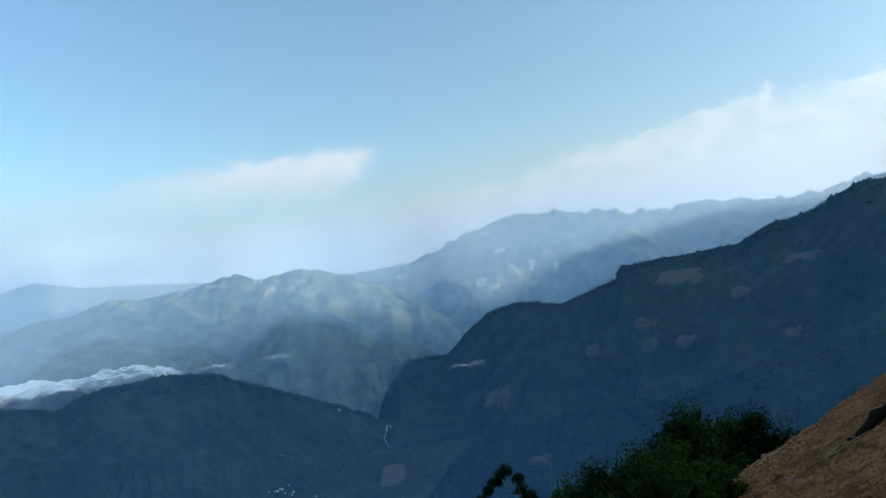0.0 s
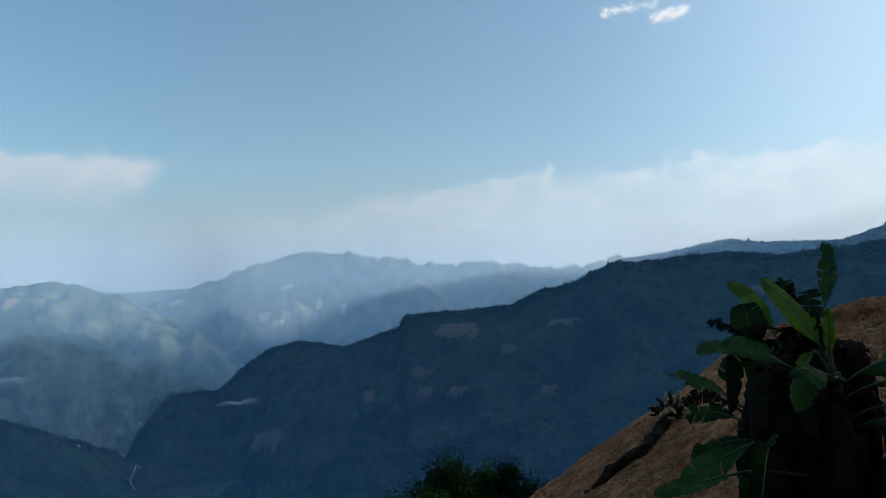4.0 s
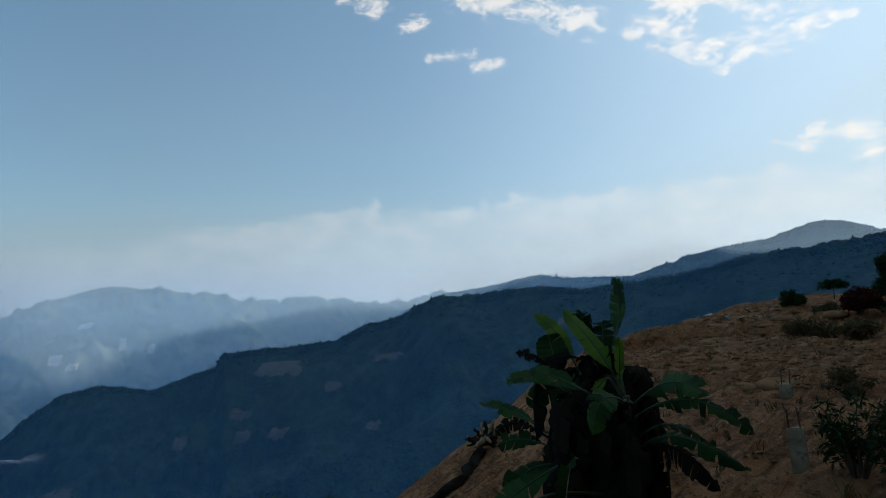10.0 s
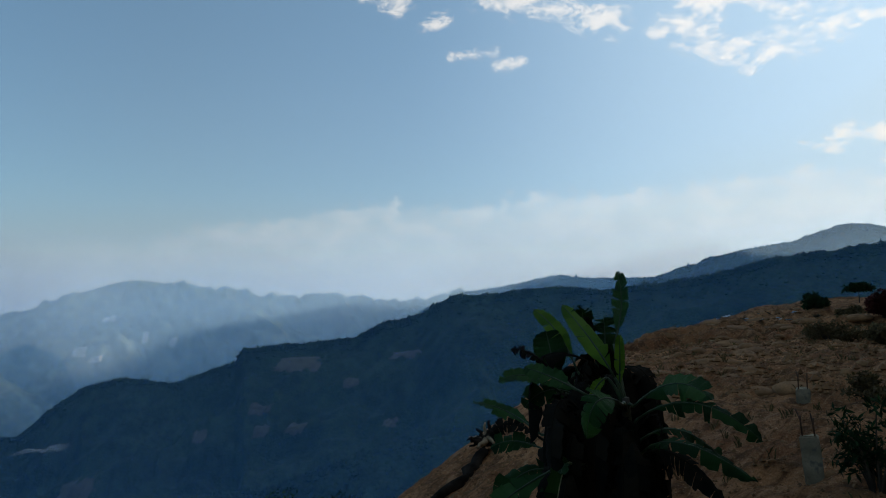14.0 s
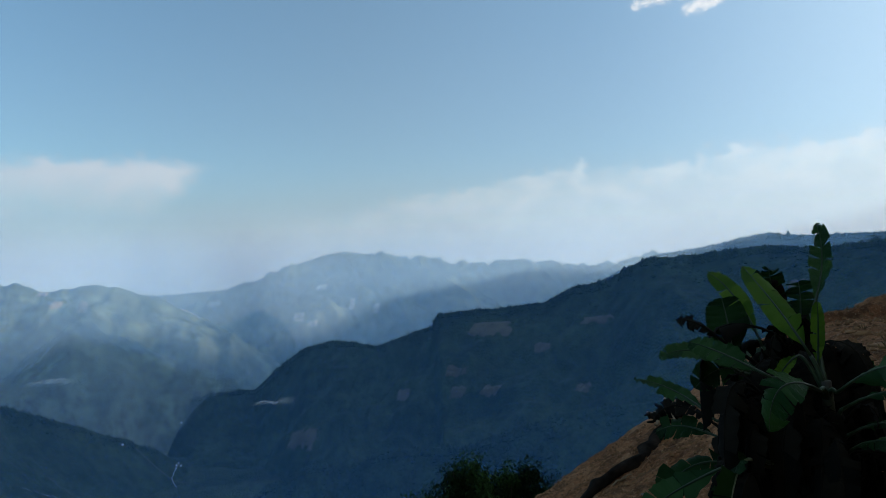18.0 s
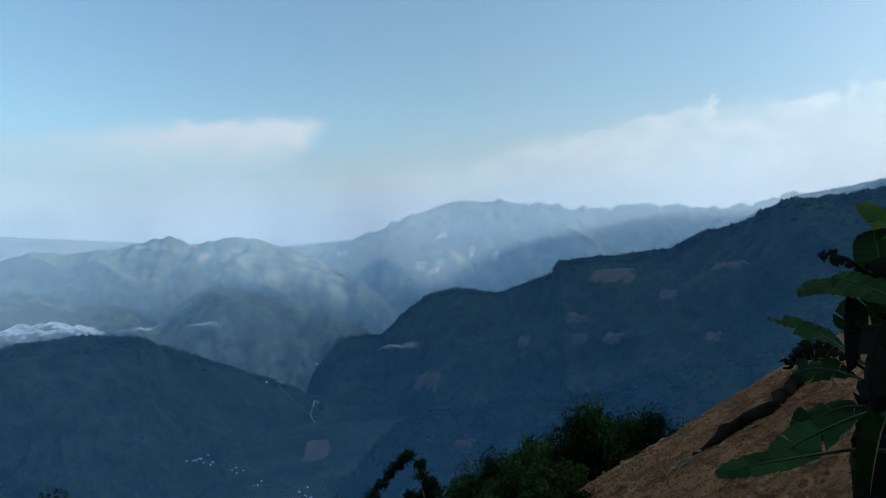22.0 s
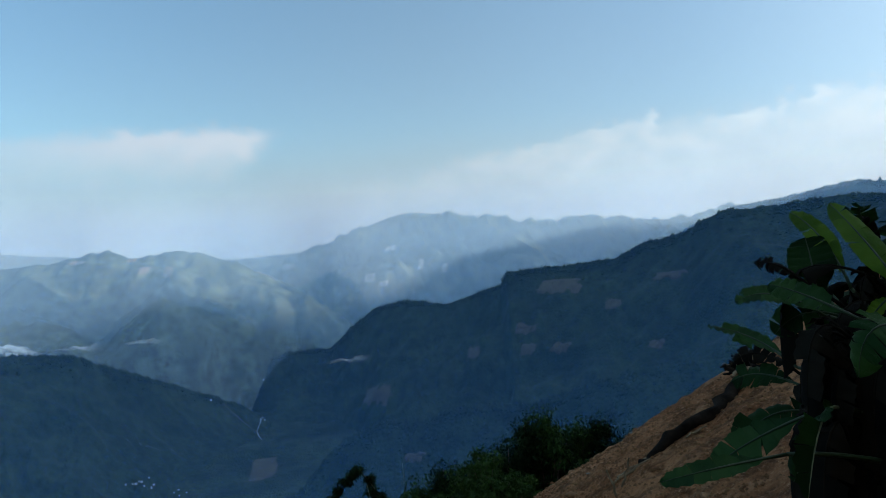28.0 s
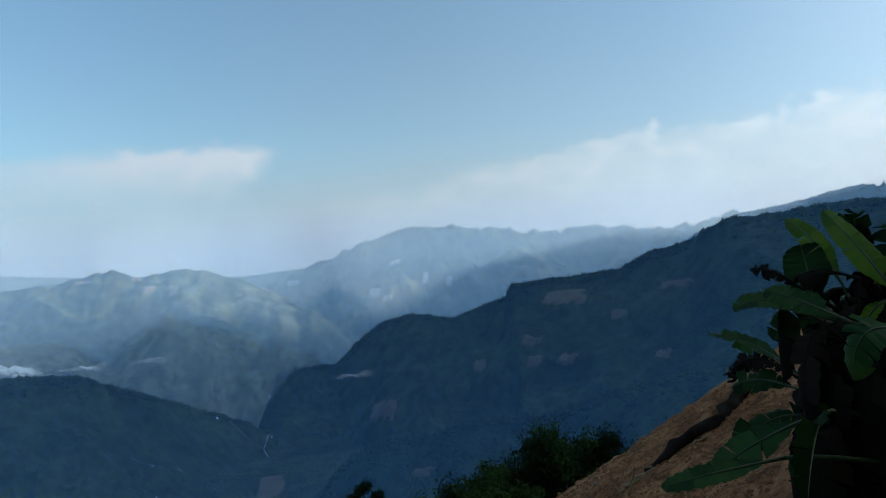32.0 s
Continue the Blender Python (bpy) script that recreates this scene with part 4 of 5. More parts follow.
        part("petiole", poly_mesh("petiole", *tube(c, [0.024, 0.021, 0.018, 0.016, 0.015, 0.014], 7), SHADED_DRY_RIB if mat is BANANA_DEAD_SHADED else MIDRIB), None, plant)
    # withered leaves added close round the stalks, near-black to give the inner shade
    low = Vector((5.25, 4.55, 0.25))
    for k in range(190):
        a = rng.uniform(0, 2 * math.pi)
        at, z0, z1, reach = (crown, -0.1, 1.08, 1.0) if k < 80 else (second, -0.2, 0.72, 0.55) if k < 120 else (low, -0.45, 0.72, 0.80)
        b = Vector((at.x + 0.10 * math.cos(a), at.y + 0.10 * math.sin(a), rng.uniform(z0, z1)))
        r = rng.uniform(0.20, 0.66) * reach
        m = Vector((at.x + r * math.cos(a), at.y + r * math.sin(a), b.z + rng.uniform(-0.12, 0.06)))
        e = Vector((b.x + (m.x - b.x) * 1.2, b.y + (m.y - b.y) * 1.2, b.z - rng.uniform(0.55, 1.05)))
        banana_leaf(plant, b, m, e, rng.uniform(0.10, 0.18), (math.cos(a), math.sin(a), 0.4), rng, BANANA_DEAD_SHADED, 0.6, 0.0, "withered brown torn leaf darkened for shade", True)


build_banana()


# ---- trees, bushes and bamboo below the rim ----
def leaf_cloud(centres, radii, per, size, rng, slender=0.45, droop=0.2):
    """Many small folded leaves round the centres."""
    verts, faces = [], []
    for c, r in zip(centres, radii):
        p = rng.normal(size=(per, 3))
        p /= np.linalg.norm(p, axis=1)[:, None]
        out = p
        p = np.array(c) + p * (r * rng.uniform(0.35, 1.0, (per, 1)) ** 0.6) * np.array([1, 1, 0.75])
        # blades lie roughly along the skin of the clump, tips hanging
        d = rng.normal(size=(per, 3))
        d = d - 0.75 * out * np.sum(d * out, 1)[:, None]
        d[:, 2] -= droop
        d /= np.linalg.norm(d, axis=1)[:, None]
        s = np.cross(d, out + 0.45 * rng.normal(size=(per, 3)))
        s /= np.linalg.norm(s, axis=1)[:, None] + 1e-9
        L = size * rng.uniform(0.6, 1.3, (per, 1))
        n = len(verts)
        quad = np.stack([p, p + d * L * 0.5 + s * L * slender * 0.5, p + d * L, p + d * L * 0.5 - s * L * slender * 0.5], 1)
        verts.extend(quad.reshape(-1, 3).tolist())
        faces.extend([(n + 4 * i, n + 4 * i + 1, n + 4 * i + 2, n + 4 * i + 3) for i in range(per)])
    return verts, faces


def build_tree(name, height, spread, seed, mat, label, category, clumps=46, per=110, leaf=0.30, low=0.25, slender=0.45):
    """A tapered trunk with limbs and an uneven crown of small leaves, made at the origin."""
    rng, rnd = np.random.default_rng(seed), random.Random(seed)
    tree = thing(name, (0, 0, 0), label, category)
    lean = Vector((rnd.uniform(-0.08, 0.08), rnd.uniform(-0.08, 0.08), 1))
    pts = [lean * height * 0.8 * k / 7 + Vector((rnd.uniform(-1, 1), rnd.uniform(-1, 1), 0)) * 0.02 * height * (k / 7) for k in range(8)]
    part("trunk", poly_mesh("trunk", *tube(pts, [height * 0.018 * (1 - 0.8 * k / 7) + 0.01 for k in range(8)], 7), BARK), BARK, tree)
    centres, radii, limbs = [], [], []
    for k in range(clumps):
        f = rnd.uniform(low, 1.0)
        a = rnd.uniform(0, 2 * math.pi)
        out = spread * (math.sin(math.pi * min(1, 0.18 + 0.82 * f)) ** 0.6) * rnd.uniform(0.25, 1.05)
        c = Vector((math.cos(a) * out, math.sin(a) * out, height * f * rnd.uniform(0.9, 1.0)))
        centres.append(tuple(c))
        radii.append(spread * rnd.uniform(0.12, 0.27))
        if k % 3 == 0:
            foot = pts[min(7, max(1, int(f * 6)))]
            limbs.append(tube([foot, foot.lerp(c, 0.5) + Vector((0, 0, 0.04 * height)), c], [height * 0.007, height * 0.004, height * 0.0015], 5))
    for v, f in limbs:
        part("limb", poly_mesh("limb", v, f, BARK), BARK, tree)
    v, f = leaf_cloud(centres, radii, per, leaf, rng, slender)
    part("crown", poly_mesh("crown", v, f, mat, False), mat, tree)
    return tree


def place(az, el_top, d, proto, height, rng, group, turn=None):
    """Stand a copy of the tree so that its top reaches that elevation at that distance."""
    x, y = d * math.sin(radians(az)), d * math.cos(radians(az))
    z0 = ground_at(x, y)
    top = EYE_Z + d * math.tan(radians(el_top))
    s = max(0.25, (top - z0 + 0.3) / height)
    m = Matrix.Translation((x, y, z0 - 0.3)) @ Matrix.Rotation(rng.uniform(0, 6.28) if turn is None else turn, 4, "Z") @ Matrix.Diagonal((min(s, 1.25), min(s, 1.25), s, 1))
    ob = copy_thing(proto, Matrix())
    ob.matrix_basis = m
    ob["group"] = group
    return ob


def build_woods():
    rng = random.Random(11)
    protos = [build_tree("tree", 11, 3.0, 1, LEAVES, "dense dark green broadleaf tree below the rim", "tree", 110, 130, 0.17),
              build_tree("tree", 12, 2.6, 2, LEAVES, "dense dark green broadleaf tree below the rim", "tree", 105, 130, 0.16),
              build_tree("tree", 11, 3.4, 3, LEAVES_LIGHT, "wide dark green broadleaf tree below the rim", "tree", 120, 130, 0.18),
              build_tree("tree", 9, 2.4, 4, LEAVES_LIGHT, "fresh green broadleaf tree below the rim", "tree", 100, 130, 0.14)]
    heights = [11, 12, 11, 9]
    spots = [(-36, -13.9, 30, 0), (-33.5, -13.9, 27, 1), (-31.3, -13.3, 31, 2), (-29.8, -14.1, 30, 1), (-27.6, -16.0, 28, 0), (-25.6, -15.8, 29, 2), (-23.2, -17.2, 27, 0),
             (-20.9, -16.8, 29, 1), (-18.9, -18.3, 28, 2), (-16.6, -20.0, 27, 0), (-14.4, -20.6, 28, 2), (-12.0, -22.2, 28, 0), (-34, -17.0, 20, 2), (-28, -18.2, 19, 0), (-22, -20.2, 19, 2), (-16, -23.0, 19, 1),
             (-1.0, -23.4, 38, 1), (2.4, -22.9, 40, 0), (4.6, -22.2, 39, 2), (6.8, -22.0, 36, 1), (9.2, -20.0, 37, 0), (11.4, -18.8, 37, 2), (13.4, -17.6, 36, 1), (15.2, -17.3, 36, 0), (16.9, -16.8, 36, 2),
             (18.7, -15.4, 37, 0), (20.4, -14.3, 38, 1), (21.8, -13.8, 38, 2), (23.4, -14.8, 38, 0), (25.0, -14.6, 40, 2), (26.7, -14.1, 40, 1), (28.6, -14.9, 40, 0), (14, -20.5, 25, 2), (17.5, -19.6, 24, 0), (11, -22.5, 25, 1),
             (20.4, -18.3, 21, 3), (22.0, -18.6, 20, 3), (23.6, -19.6, 19, 3), (18.6, -20.8, 19, 0), (7, -24.5, 25, 2)]
    for az, el, d, k in spots:
        place(az, el, d, protos[k], heights[k], rng, "trees below the rim")
    for p in protos:
        for o in (*p.children_recursive, p):
            bpy.data.objects.remove(o)


build_woods()


def bamboo(az, el, d, lean_az, reach, leafy=True, seed=0, arch=True, label="arching bamboo culm with leafy drooping tip"):
    """One bamboo culm: jointed stem, bent over at the top, with tufts of narrow leaves."""
    rng, rnd = np.random.default_rng(seed), random.Random(seed)
    x, y = d * math.sin(radians(az)), d * math.cos(radians(az))
    top = EYE_Z + d * math.tan(radians(el))
    z0 = max(ground_at(x, y), top - 13) - 0.3
    ob = thing("bamboo", (x, y, z0), label, "bamboo", "bamboo below the rim")
    h = top - z0
    side = Vector((math.cos(radians(lean_az)), math.sin(radians(lean_az)), 0))
    pts = []
    for k in range(26):
        f = k / 25
        if arch:
            a = max(0.0, f - 0.55) / 0.45
            pts.append(Vector((0, 0, h * min(f / 0.80, 1.0) ** 0.9 * (1.0 - 0.16 * max(0, a - 0.62) ** 1.2 / 0.38 ** 1.2))) + side * reach * a ** 1.5)
        else:
            pts.append(Vector((0, 0, h * f)) + side * reach * f * f)
    part("culm", poly_mesh("culm", *tube(pts, [0.055 * (1 - 0.85 * k / 25) + 0.004 for k in range(26)], 7), BAMBOO_CULM), BAMBOO_CULM, ob)
    rings = [tube([pts[k] - Vector((0, 0, 0.012)), pts[k] + Vector((0, 0, 0.012))], [0.066 * (1 - 0.85 * k / 25) + 0.006] * 2, 7) for k in range(2, 24, 2)]
    for v, f in rings:
        part("joint", poly_mesh("joint", v, f, BAMBOO_CULM), BAMBOO_CULM, ob)
    if leafy:
        cs = [tuple(pts[k] + Vector((rnd.uniform(-0.2, 0.2), rnd.uniform(-0.2, 0.2), rnd.uniform(-0.25, 0.05)))) for k in range(12, 26) for _ in range(2)]
        v, f = leaf_cloud(cs, [rnd.uniform(0.25, 0.50) for _ in cs], 130, 0.34, rng, 0.2, 0.6)
        part("foliage", poly_mesh("foliage", v, f, LEAVES, False), LEAVES, ob)
    return ob


bamboo(8.5, -17.4, 42, 176, 4.4, True, 21)
bamboo(8.5, -19.6, 42, 160, 1.6, True, 22)
bamboo(5.4, -20.6, 41, 30, 1.0, True, 23)
for _k, (_az, _el, _reach, _way) in enumerate([(0.2, -19.6, 0.3, 180), (8.4, -18.4, 1.3, 190), (9.8, -17.3, 0.3, 90), (-2.4, -21.0, 0.25, 170)]):
    bamboo(_az, _el, 40, _way, _reach, False, 30 + _k, False, "thin bare pale bamboo pole among the trees")


def bamboo_thicket(az, el, d, seed):
    """Long narrow leaves hanging in tufts, close to the road."""
    rng, rnd = np.random.default_rng(seed), random.Random(seed)
    x, y = d * math.sin(radians(az)), d * math.cos(radians(az))
    z0, top = ground_at(x, y) - 0.2, EYE_Z + d * math.tan(radians(el))
    ob = thing("bamboo_thicket", (x, y, z0), "leafy bamboo thicket with long narrow drooping leaves", "bamboo", "bamboo below the rim")
    stems, cs = [], []
    for k in range(12):
        a, r = rnd.uniform(0, 6.28), rnd.uniform(0.3, 1.7)
        tip = Vector((r * math.cos(a), r * math.sin(a), (top - z0) * rnd.uniform(0.75, 1.0)))
        foot = Vector((0.3 * math.cos(a), 0.3 * math.sin(a), 0))
        mid = foot.lerp(tip, 0.6) + Vector((0, 0, 0.12 * (top - z0)))
        c = bezier(foot, mid, tip, 9)
        stems.append(tube(c, [0.03 * (1 - 0.8 * i / 8) for i in range(9)], 6))
        cs += [tuple(c[i] + Vector((rnd.uniform(-0.3, 0.3), rnd.uniform(-0.3, 0.3), rnd.uniform(-0.4, 0.1)))) for i in range(3, 9) for _ in range(2)]
    for v, f in stems:
        part("culm", poly_mesh("culm", v, f, BAMBOO_CULM), BAMBOO_CULM, ob)
    v, f = leaf_cloud(cs, [rnd.uniform(0.25, 0.5) for _ in cs], 26, 0.30, rng, 0.15, 0.8)
    part("foliage", poly_mesh("foliage", v, f, LEAVES_BAMBOO, False), LEAVES_BAMBOO, ob)


for _k, (_az, _el, _d) in enumerate([(-33, -17.6, 14), (-29, -17.8, 13.5), (-25.5, -17.2, 14.5), (-31, -20, 11), (-26.5, -20.5, 11.5), (-21.5, -20.5, 13)]):
    bamboo_thicket(_az, _el, _d, 50 + _k)


# ---- on the terrace: loose stones, rubble, posts, bushes, a fallen log ----
ROCK = varied("earth_clod", (0.15, 0.066, 0.026), (0.29, 0.140, 0.058), 3.0, rough=0.95, bump=0.5)
GREY_STONE = varied("grey_stone", (0.12, 0.11, 0.10), (0.30, 0.28, 0.25), 4.0, rough=0.9, bump=0.5)
CONCRETE = varied("weathered_concrete", (0.20, 0.155, 0.10), (0.36, 0.29, 0.20), 4.0, rough=0.92, bump=0.35, third=(0.12, 0.10, 0.08))
RUST = varied("rusty_iron", (0.06, 0.025, 0.015), (0.14, 0.06, 0.03), 12.0, rough=0.85, bump=0.4)
CHAR = varied("charred_wood", (0.006, 0.005, 0.0045), (0.030, 0.022, 0.017), 4.0, rough=1.0, bump=0.8, spec=0.05)
ROOT = varied("bleached_root", (0.13, 0.085, 0.045), (0.27, 0.19, 0.11), 6.0, rough=0.85, bump=0.4)
LITTER_BLUE = varied("blue_plastic_scrap", (0.12, 0.22, 0.34), (0.22, 0.34, 0.46), 8.0, rough=0.5, bump=0.2)
LITTER_WHITE = varied("white_plastic_scrap", (0.45, 0.45, 0.43), (0.65, 0.65, 0.62), 8.0, rough=0.5, bump=0.2)
STRAW = leaf_material("dry_grass", (0.06, 0.045, 0.022), (0.16, 0.12, 0.06), (0.04, 0.03, 0.015), 0.3, 0.8, 0)


def rock_mesh(seed, flat=0.6, detail=2):
    """A lumpy stone with broken faces, about one metre across."""
    rnd = random.Random(seed)
    bm = bmesh.new()
    bmesh.ops.create_icosphere(bm, subdivisions=detail, radius=0.5)
    cuts = [(Vector((rnd.uniform(-1, 1), rnd.uniform(-1, 1), rnd.uniform(-1, 1))).normalized(), rnd.uniform(0.30, 0.44)) for _ in range(9)]
    for v in bm.verts:
        for n, d in cuts:
            over = v.co.dot(n) - d
            if over > 0:
                v.co -= n * over * 0.9
        v.co *= 1 + 0.18 * noise.noise(v.co * 3 + Vector((seed, 0, 0)))
        v.co.z *= flat
    me = bpy.data.meshes.new("stone")
    for face in bm.faces:
        face.smooth = True
    bm.to_mesh(me)
    bm.free()
    return me


ROCKS = [rock_mesh(k, 0.5 + 0.08 * (k % 4)) for k in range(8)]


def terrace_point(rnd, az0, az1, d0, d1):
    az, d = radians(rnd.uniform(az0, az1)), d0 * (d1 / d0) ** rnd.random()
    x, y = d * math.sin(az), d * math.cos(az)
    return x, y, ground_at(x, y)


def build_stones():
    rnd = random.Random(31)
    for k in range(8):
        ROCKS[k].materials.append(ROCK if k % 8 else GREY_STONE)
    spots = [(52, 70, 13, 24, 0.25, 0.75, 70), (55, 72, 22, 36, 0.3, 0.9, 60), (44, 74, 5.5, 12, 0.06, 0.2, 60), (25, 40, 9, 14, 0.08, 0.25, 40), (50, 67, 12, 19, 0.3, 0.9, 40), (56, 70, 18, 30, 0.4, 1.3, 40)]
    for az0, az1, d0, d1, s0, s1, count in spots:
        for _ in range(count):
            x, y, z = terrace_point(rnd, az0, az1, d0, d1)
            s = s0 * (s1 / s0) ** (rnd.random() ** 1.8)
            ob = new("stone", ROCKS[rnd.randrange(1, 8) if s1 > 0.7 else rnd.randrange(8)])
            ob.matrix_basis = Matrix.Translation((x, y, z - 0.08 * s)) @ Matrix.Rotation(rnd.uniform(0, 6.28), 4, "Z") @ Matrix.Diagonal((s * rnd.uniform(0.8, 1.5), s, s * rnd.uniform(0.5, 0.9) * (0.7 if s1 > 0.8 else 1), 1))
            tagged(ob, "weathered lump of earth and stone half sunk in soil", "stone", "loose stones on the terrace")
    # gravel and crumbs of earth
    pieces = []
    rng = np.random.default_rng(32)
    zone = rng.random(14000)
    az = np.where(zone < 0.4, rng.uniform(22, 75, 14000), np.where(zone < 0.7, rng.uniform(22, 42, 14000), rng.uniform(48, 74, 14000)))
    d = np.where(zone < 0.4, 5 * 2.6 ** rng.random(14000), np.where(zone < 0.7, 8 * 1.75 ** rng.random(14000), 12 * 2.83 ** rng.random(14000)))
    gx, gy = d * np.sin(np.radians(az)), d * np.cos(np.radians(az))
    gz = ground_height(gx, gy)
    for k in range(14000):
        s = (0.008 + 0.035 * rnd.random() ** 2.5) * (1 if zone[k] < 0.7 else 2.4)
        c = Vector((gx[k], gy[k], gz[k] + s * 0.2))
        v = [c + Vector((rnd.uniform(0.6, 1.2) * s * dx, rnd.uniform(0.6, 1.2) * s * dy, rnd.uniform(0.5, 0.9) * s * dz)) for dx, dy, dz in ((1, 0, 0), (0, 1, 0), (-1, 0, 0), (0, -1, 0), (0, 0, 1), (0, 0, -0.6))]
        pieces.append((v, [(0, 1, 4), (1, 2, 4), (2, 3, 4), (3, 0, 4), (1, 0, 5), (2, 1, 5), (3, 2, 5), (0, 3, 5)]))
    tagged(new("gravel", poly_mesh("gravel", *joined(pieces), ROCK, False)), "loose gravel and crumbs of reddish earth", "gravel", kind="stuff")
    # scraps among the rubble
    for k in range(46):
        x, y, z = terrace_point(rnd, 56, 67, 24, 32)
        n, s = 5, rnd.uniform(0.08, 0.26)
        v = [Vector((s * (i / (n - 1) - 0.5) + rnd.uniform(-0.02, 0.02), s * 0.7 * (j / (n - 1) - 0.5), 0.10 * s * math.sin(3 * i + 2 * j) + rnd.uniform(0, 0.10) * s)) for i in range(n) for j in range(n)]
        f = [(i * n + j, (i + 1) * n + j, (i + 1) * n + j + 1, i * n + j + 1) for i in range(n - 1) for j in range(n - 1)]
        mat = (LITTER_BLUE, LITTER_WHITE, GREY_STONE, CHAR)[k % 4]
        ob = new("scrap", poly_mesh("scrap", v, f, mat))
        ob.matrix_basis = Matrix.Translation((x, y, z + 0.06)) @ Euler((rnd.uniform(-0.4, 0.4), rnd.uniform(-0.4, 0.4), rnd.uniform(0, 6.28))).to_matrix().to_4x4()
        tagged(ob, {0: "crumpled blue plastic scrap", 1: "crumpled white plastic scrap", 2: "flat grey broken slab", 3: "blackened scrap of wood"}[k % 4] + " lying among rubble", "scrap", "scraps in the rubble")


build_stones()


def build_post(at, height, wide, lean, label):
    """A cast concrete post stub with starter bars standing out of its broken top."""
    post = thing("concrete_post", (at[0], at[1], ground_at(*at) - 0.06), label, "post", "concrete post stubs")
    post.rotation_euler = (radians(lean[0]), radians(lean[1]), radians(28))
    rnd = random.Random(int(at[0] * 100))
    bm = bmesh.new()
    bmesh.ops.create_cube(bm, size=1.0, matrix=Matrix.Translation((0, 0, height / 2)) @ Matrix.Diagonal((wide, wide, height, 1)))
    bmesh.ops.bevel(bm, geom=bm.edges[:], offset=0.012, segments=2, affect="EDGES")
    bmesh.ops.subdivide_edges(bm, edges=[e for e in bm.edges if e.calc_length() > 0.06], cuts=5, use_grid_fill=True)
    for v in bm.verts:
        v.co += Vector((noise.noise(v.co * 9), noise.noise(v.co * 9 + Vector((5, 0, 0))), noise.noise(v.co * 11) * (2.5 if v.co.z > height * 0.85 else 0.4))) * 0.012
    part("shaft", bm, CONCRETE, post)
    for dx, dy in ((1, 1), (-1, 1), (1, -1), (-1, -1)):
        x, y = dx * wide * 0.32, dy * wide * 0.32
        tip = rnd.uniform(0.14, 0.26)
        v, f = tube([(x, y, height - 0.05), (x + rnd.uniform(-0.01, 0.01), y, height + tip * 0.6), (x + rnd.uniform(-0.03, 0.03), y + rnd.uniform(-0.03, 0.03), height + tip)], [0.007] * 3, 6)
        part("starter_bar", poly_mesh("starter_bar", v, f, RUST), RUST, post, "rusty iron bar")


build_post((10.45, 5.12), 0.27, 0.18, (2, -3), "short pale concrete post stub with rusty starter bars")
build_post((6.98, 3.34), 0.46, 0.16, (-3, 4), "leaning pale concrete post stub with rusty starter bars")


def build_bush(at, height, spread, mat, label, seed, clumps=26, per=70, leaf=0.09, slender=0.4, name="bush"):
    """A low bush: several stems from the foot, each with its leaves."""
    rng, rnd = np.random.default_rng(seed), random.Random(seed)
    x, y = at
    bush = thing(name, (x, y, ground_at(x, y) - 0.03), label, name.replace("_", " "), "bushes on the terrace")
    stems, cs = [], []
    for k in range(clumps):
        a, r, f = rnd.uniform(0, 6.28), spread * rnd.uniform(0.15, 1), rnd.uniform(0.35, 1)
        tip = Vector((r * math.cos(a), r * math.sin(a), height * f * (1 - 0.35 * (r / spread) ** 2)))
        stems.append(tube(bezier((0.05 * math.cos(a), 0.05 * math.sin(a), 0), tip * 0.5 + Vector((0, 0, 0.1 * height)), tip, 6), [0.012 * (1 - 0.14 * i) for i in range(6)], 5))
        cs.append(tuple(tip))
        cs.append(tuple(tip * 0.75))
    for v, f in stems:
        part("stem", poly_mesh("stem", v, f, BARK), BARK, bush)
    part("foliage", poly_mesh("foliage", *leaf_cloud(cs, [spread * rnd.uniform(0.14, 0.28) for _ in cs], per, leaf, rng, slender), mat, False), mat, bush)
    return bush


build_bush((23.0, 8.7), 0.85, 0.62, LEAVES_RED, "round dark red bush on the terrace", 61, 40, 90, 0.12)
build_bush((30.3, 14.2), 0.75, 0.45, LEAVES, "sparse green shrub at the terrace rim", 62, 16, 40, 0.16)
build_bush((28.0, 13.0), 0.45, 0.6, LEAVES, "low green shrub beside the rubble", 63, 22, 50, 0.12)
build_bush((26.5, 11.0), 0.5, 0.6, LEAVES_DRY, "low dry brown shrub beside the rubble", 64, 22, 50, 0.12)
build_bush((18.7, 8.4), 0.55, 0.7, LEAVES_DRY, "dry brown bush on a lump of earth", 65, 24, 60, 0.09)
build_bush((18.0, 6.9), 0.5, 0.6, LEAVES_DRY, "dry brown bush on bare soil", 66, 24, 60, 0.09)
build_bush((10.9, 4.4), 0.42, 0.38, LEAVES_DRY, "tangled dry brown bush on bare soil", 67, 16, 44, 0.07)
build_bush((12.0, 3.6), 0.45, 0.55, LEAVES_DRY, "tangled dry brown bush on bare soil", 72, 18, 44, 0.08)
build_bush((23.6, 6.9), 1.5, 1.2, LEAVES, "large dark green bush on the terrace", 68, 44, 90, 0.15)
build_bush((26.5, 8.3), 2.4, 1.3, LEAVES, "dark green leafy bush behind the terrace", 73, 36, 90, 0.16)
build_bush((6.75, 2.72), 0.85, 0.40, LEAVES, "thin dark green seedling tree on bare soil", 69, 18, 34, 0.09, 0.25)
build_bush((7.3, 2.5), 0.75, 0.40, LEAVES_DRY, "thin dry twiggy weed on bare soil", 70, 22, 30, 0.06, 0.25)
build_bush((4.1, 10.0), 0.9, 0.5, LEAVES_LIGHT, "low green bush hanging on the slope", 71, 34, 80, 0.09)
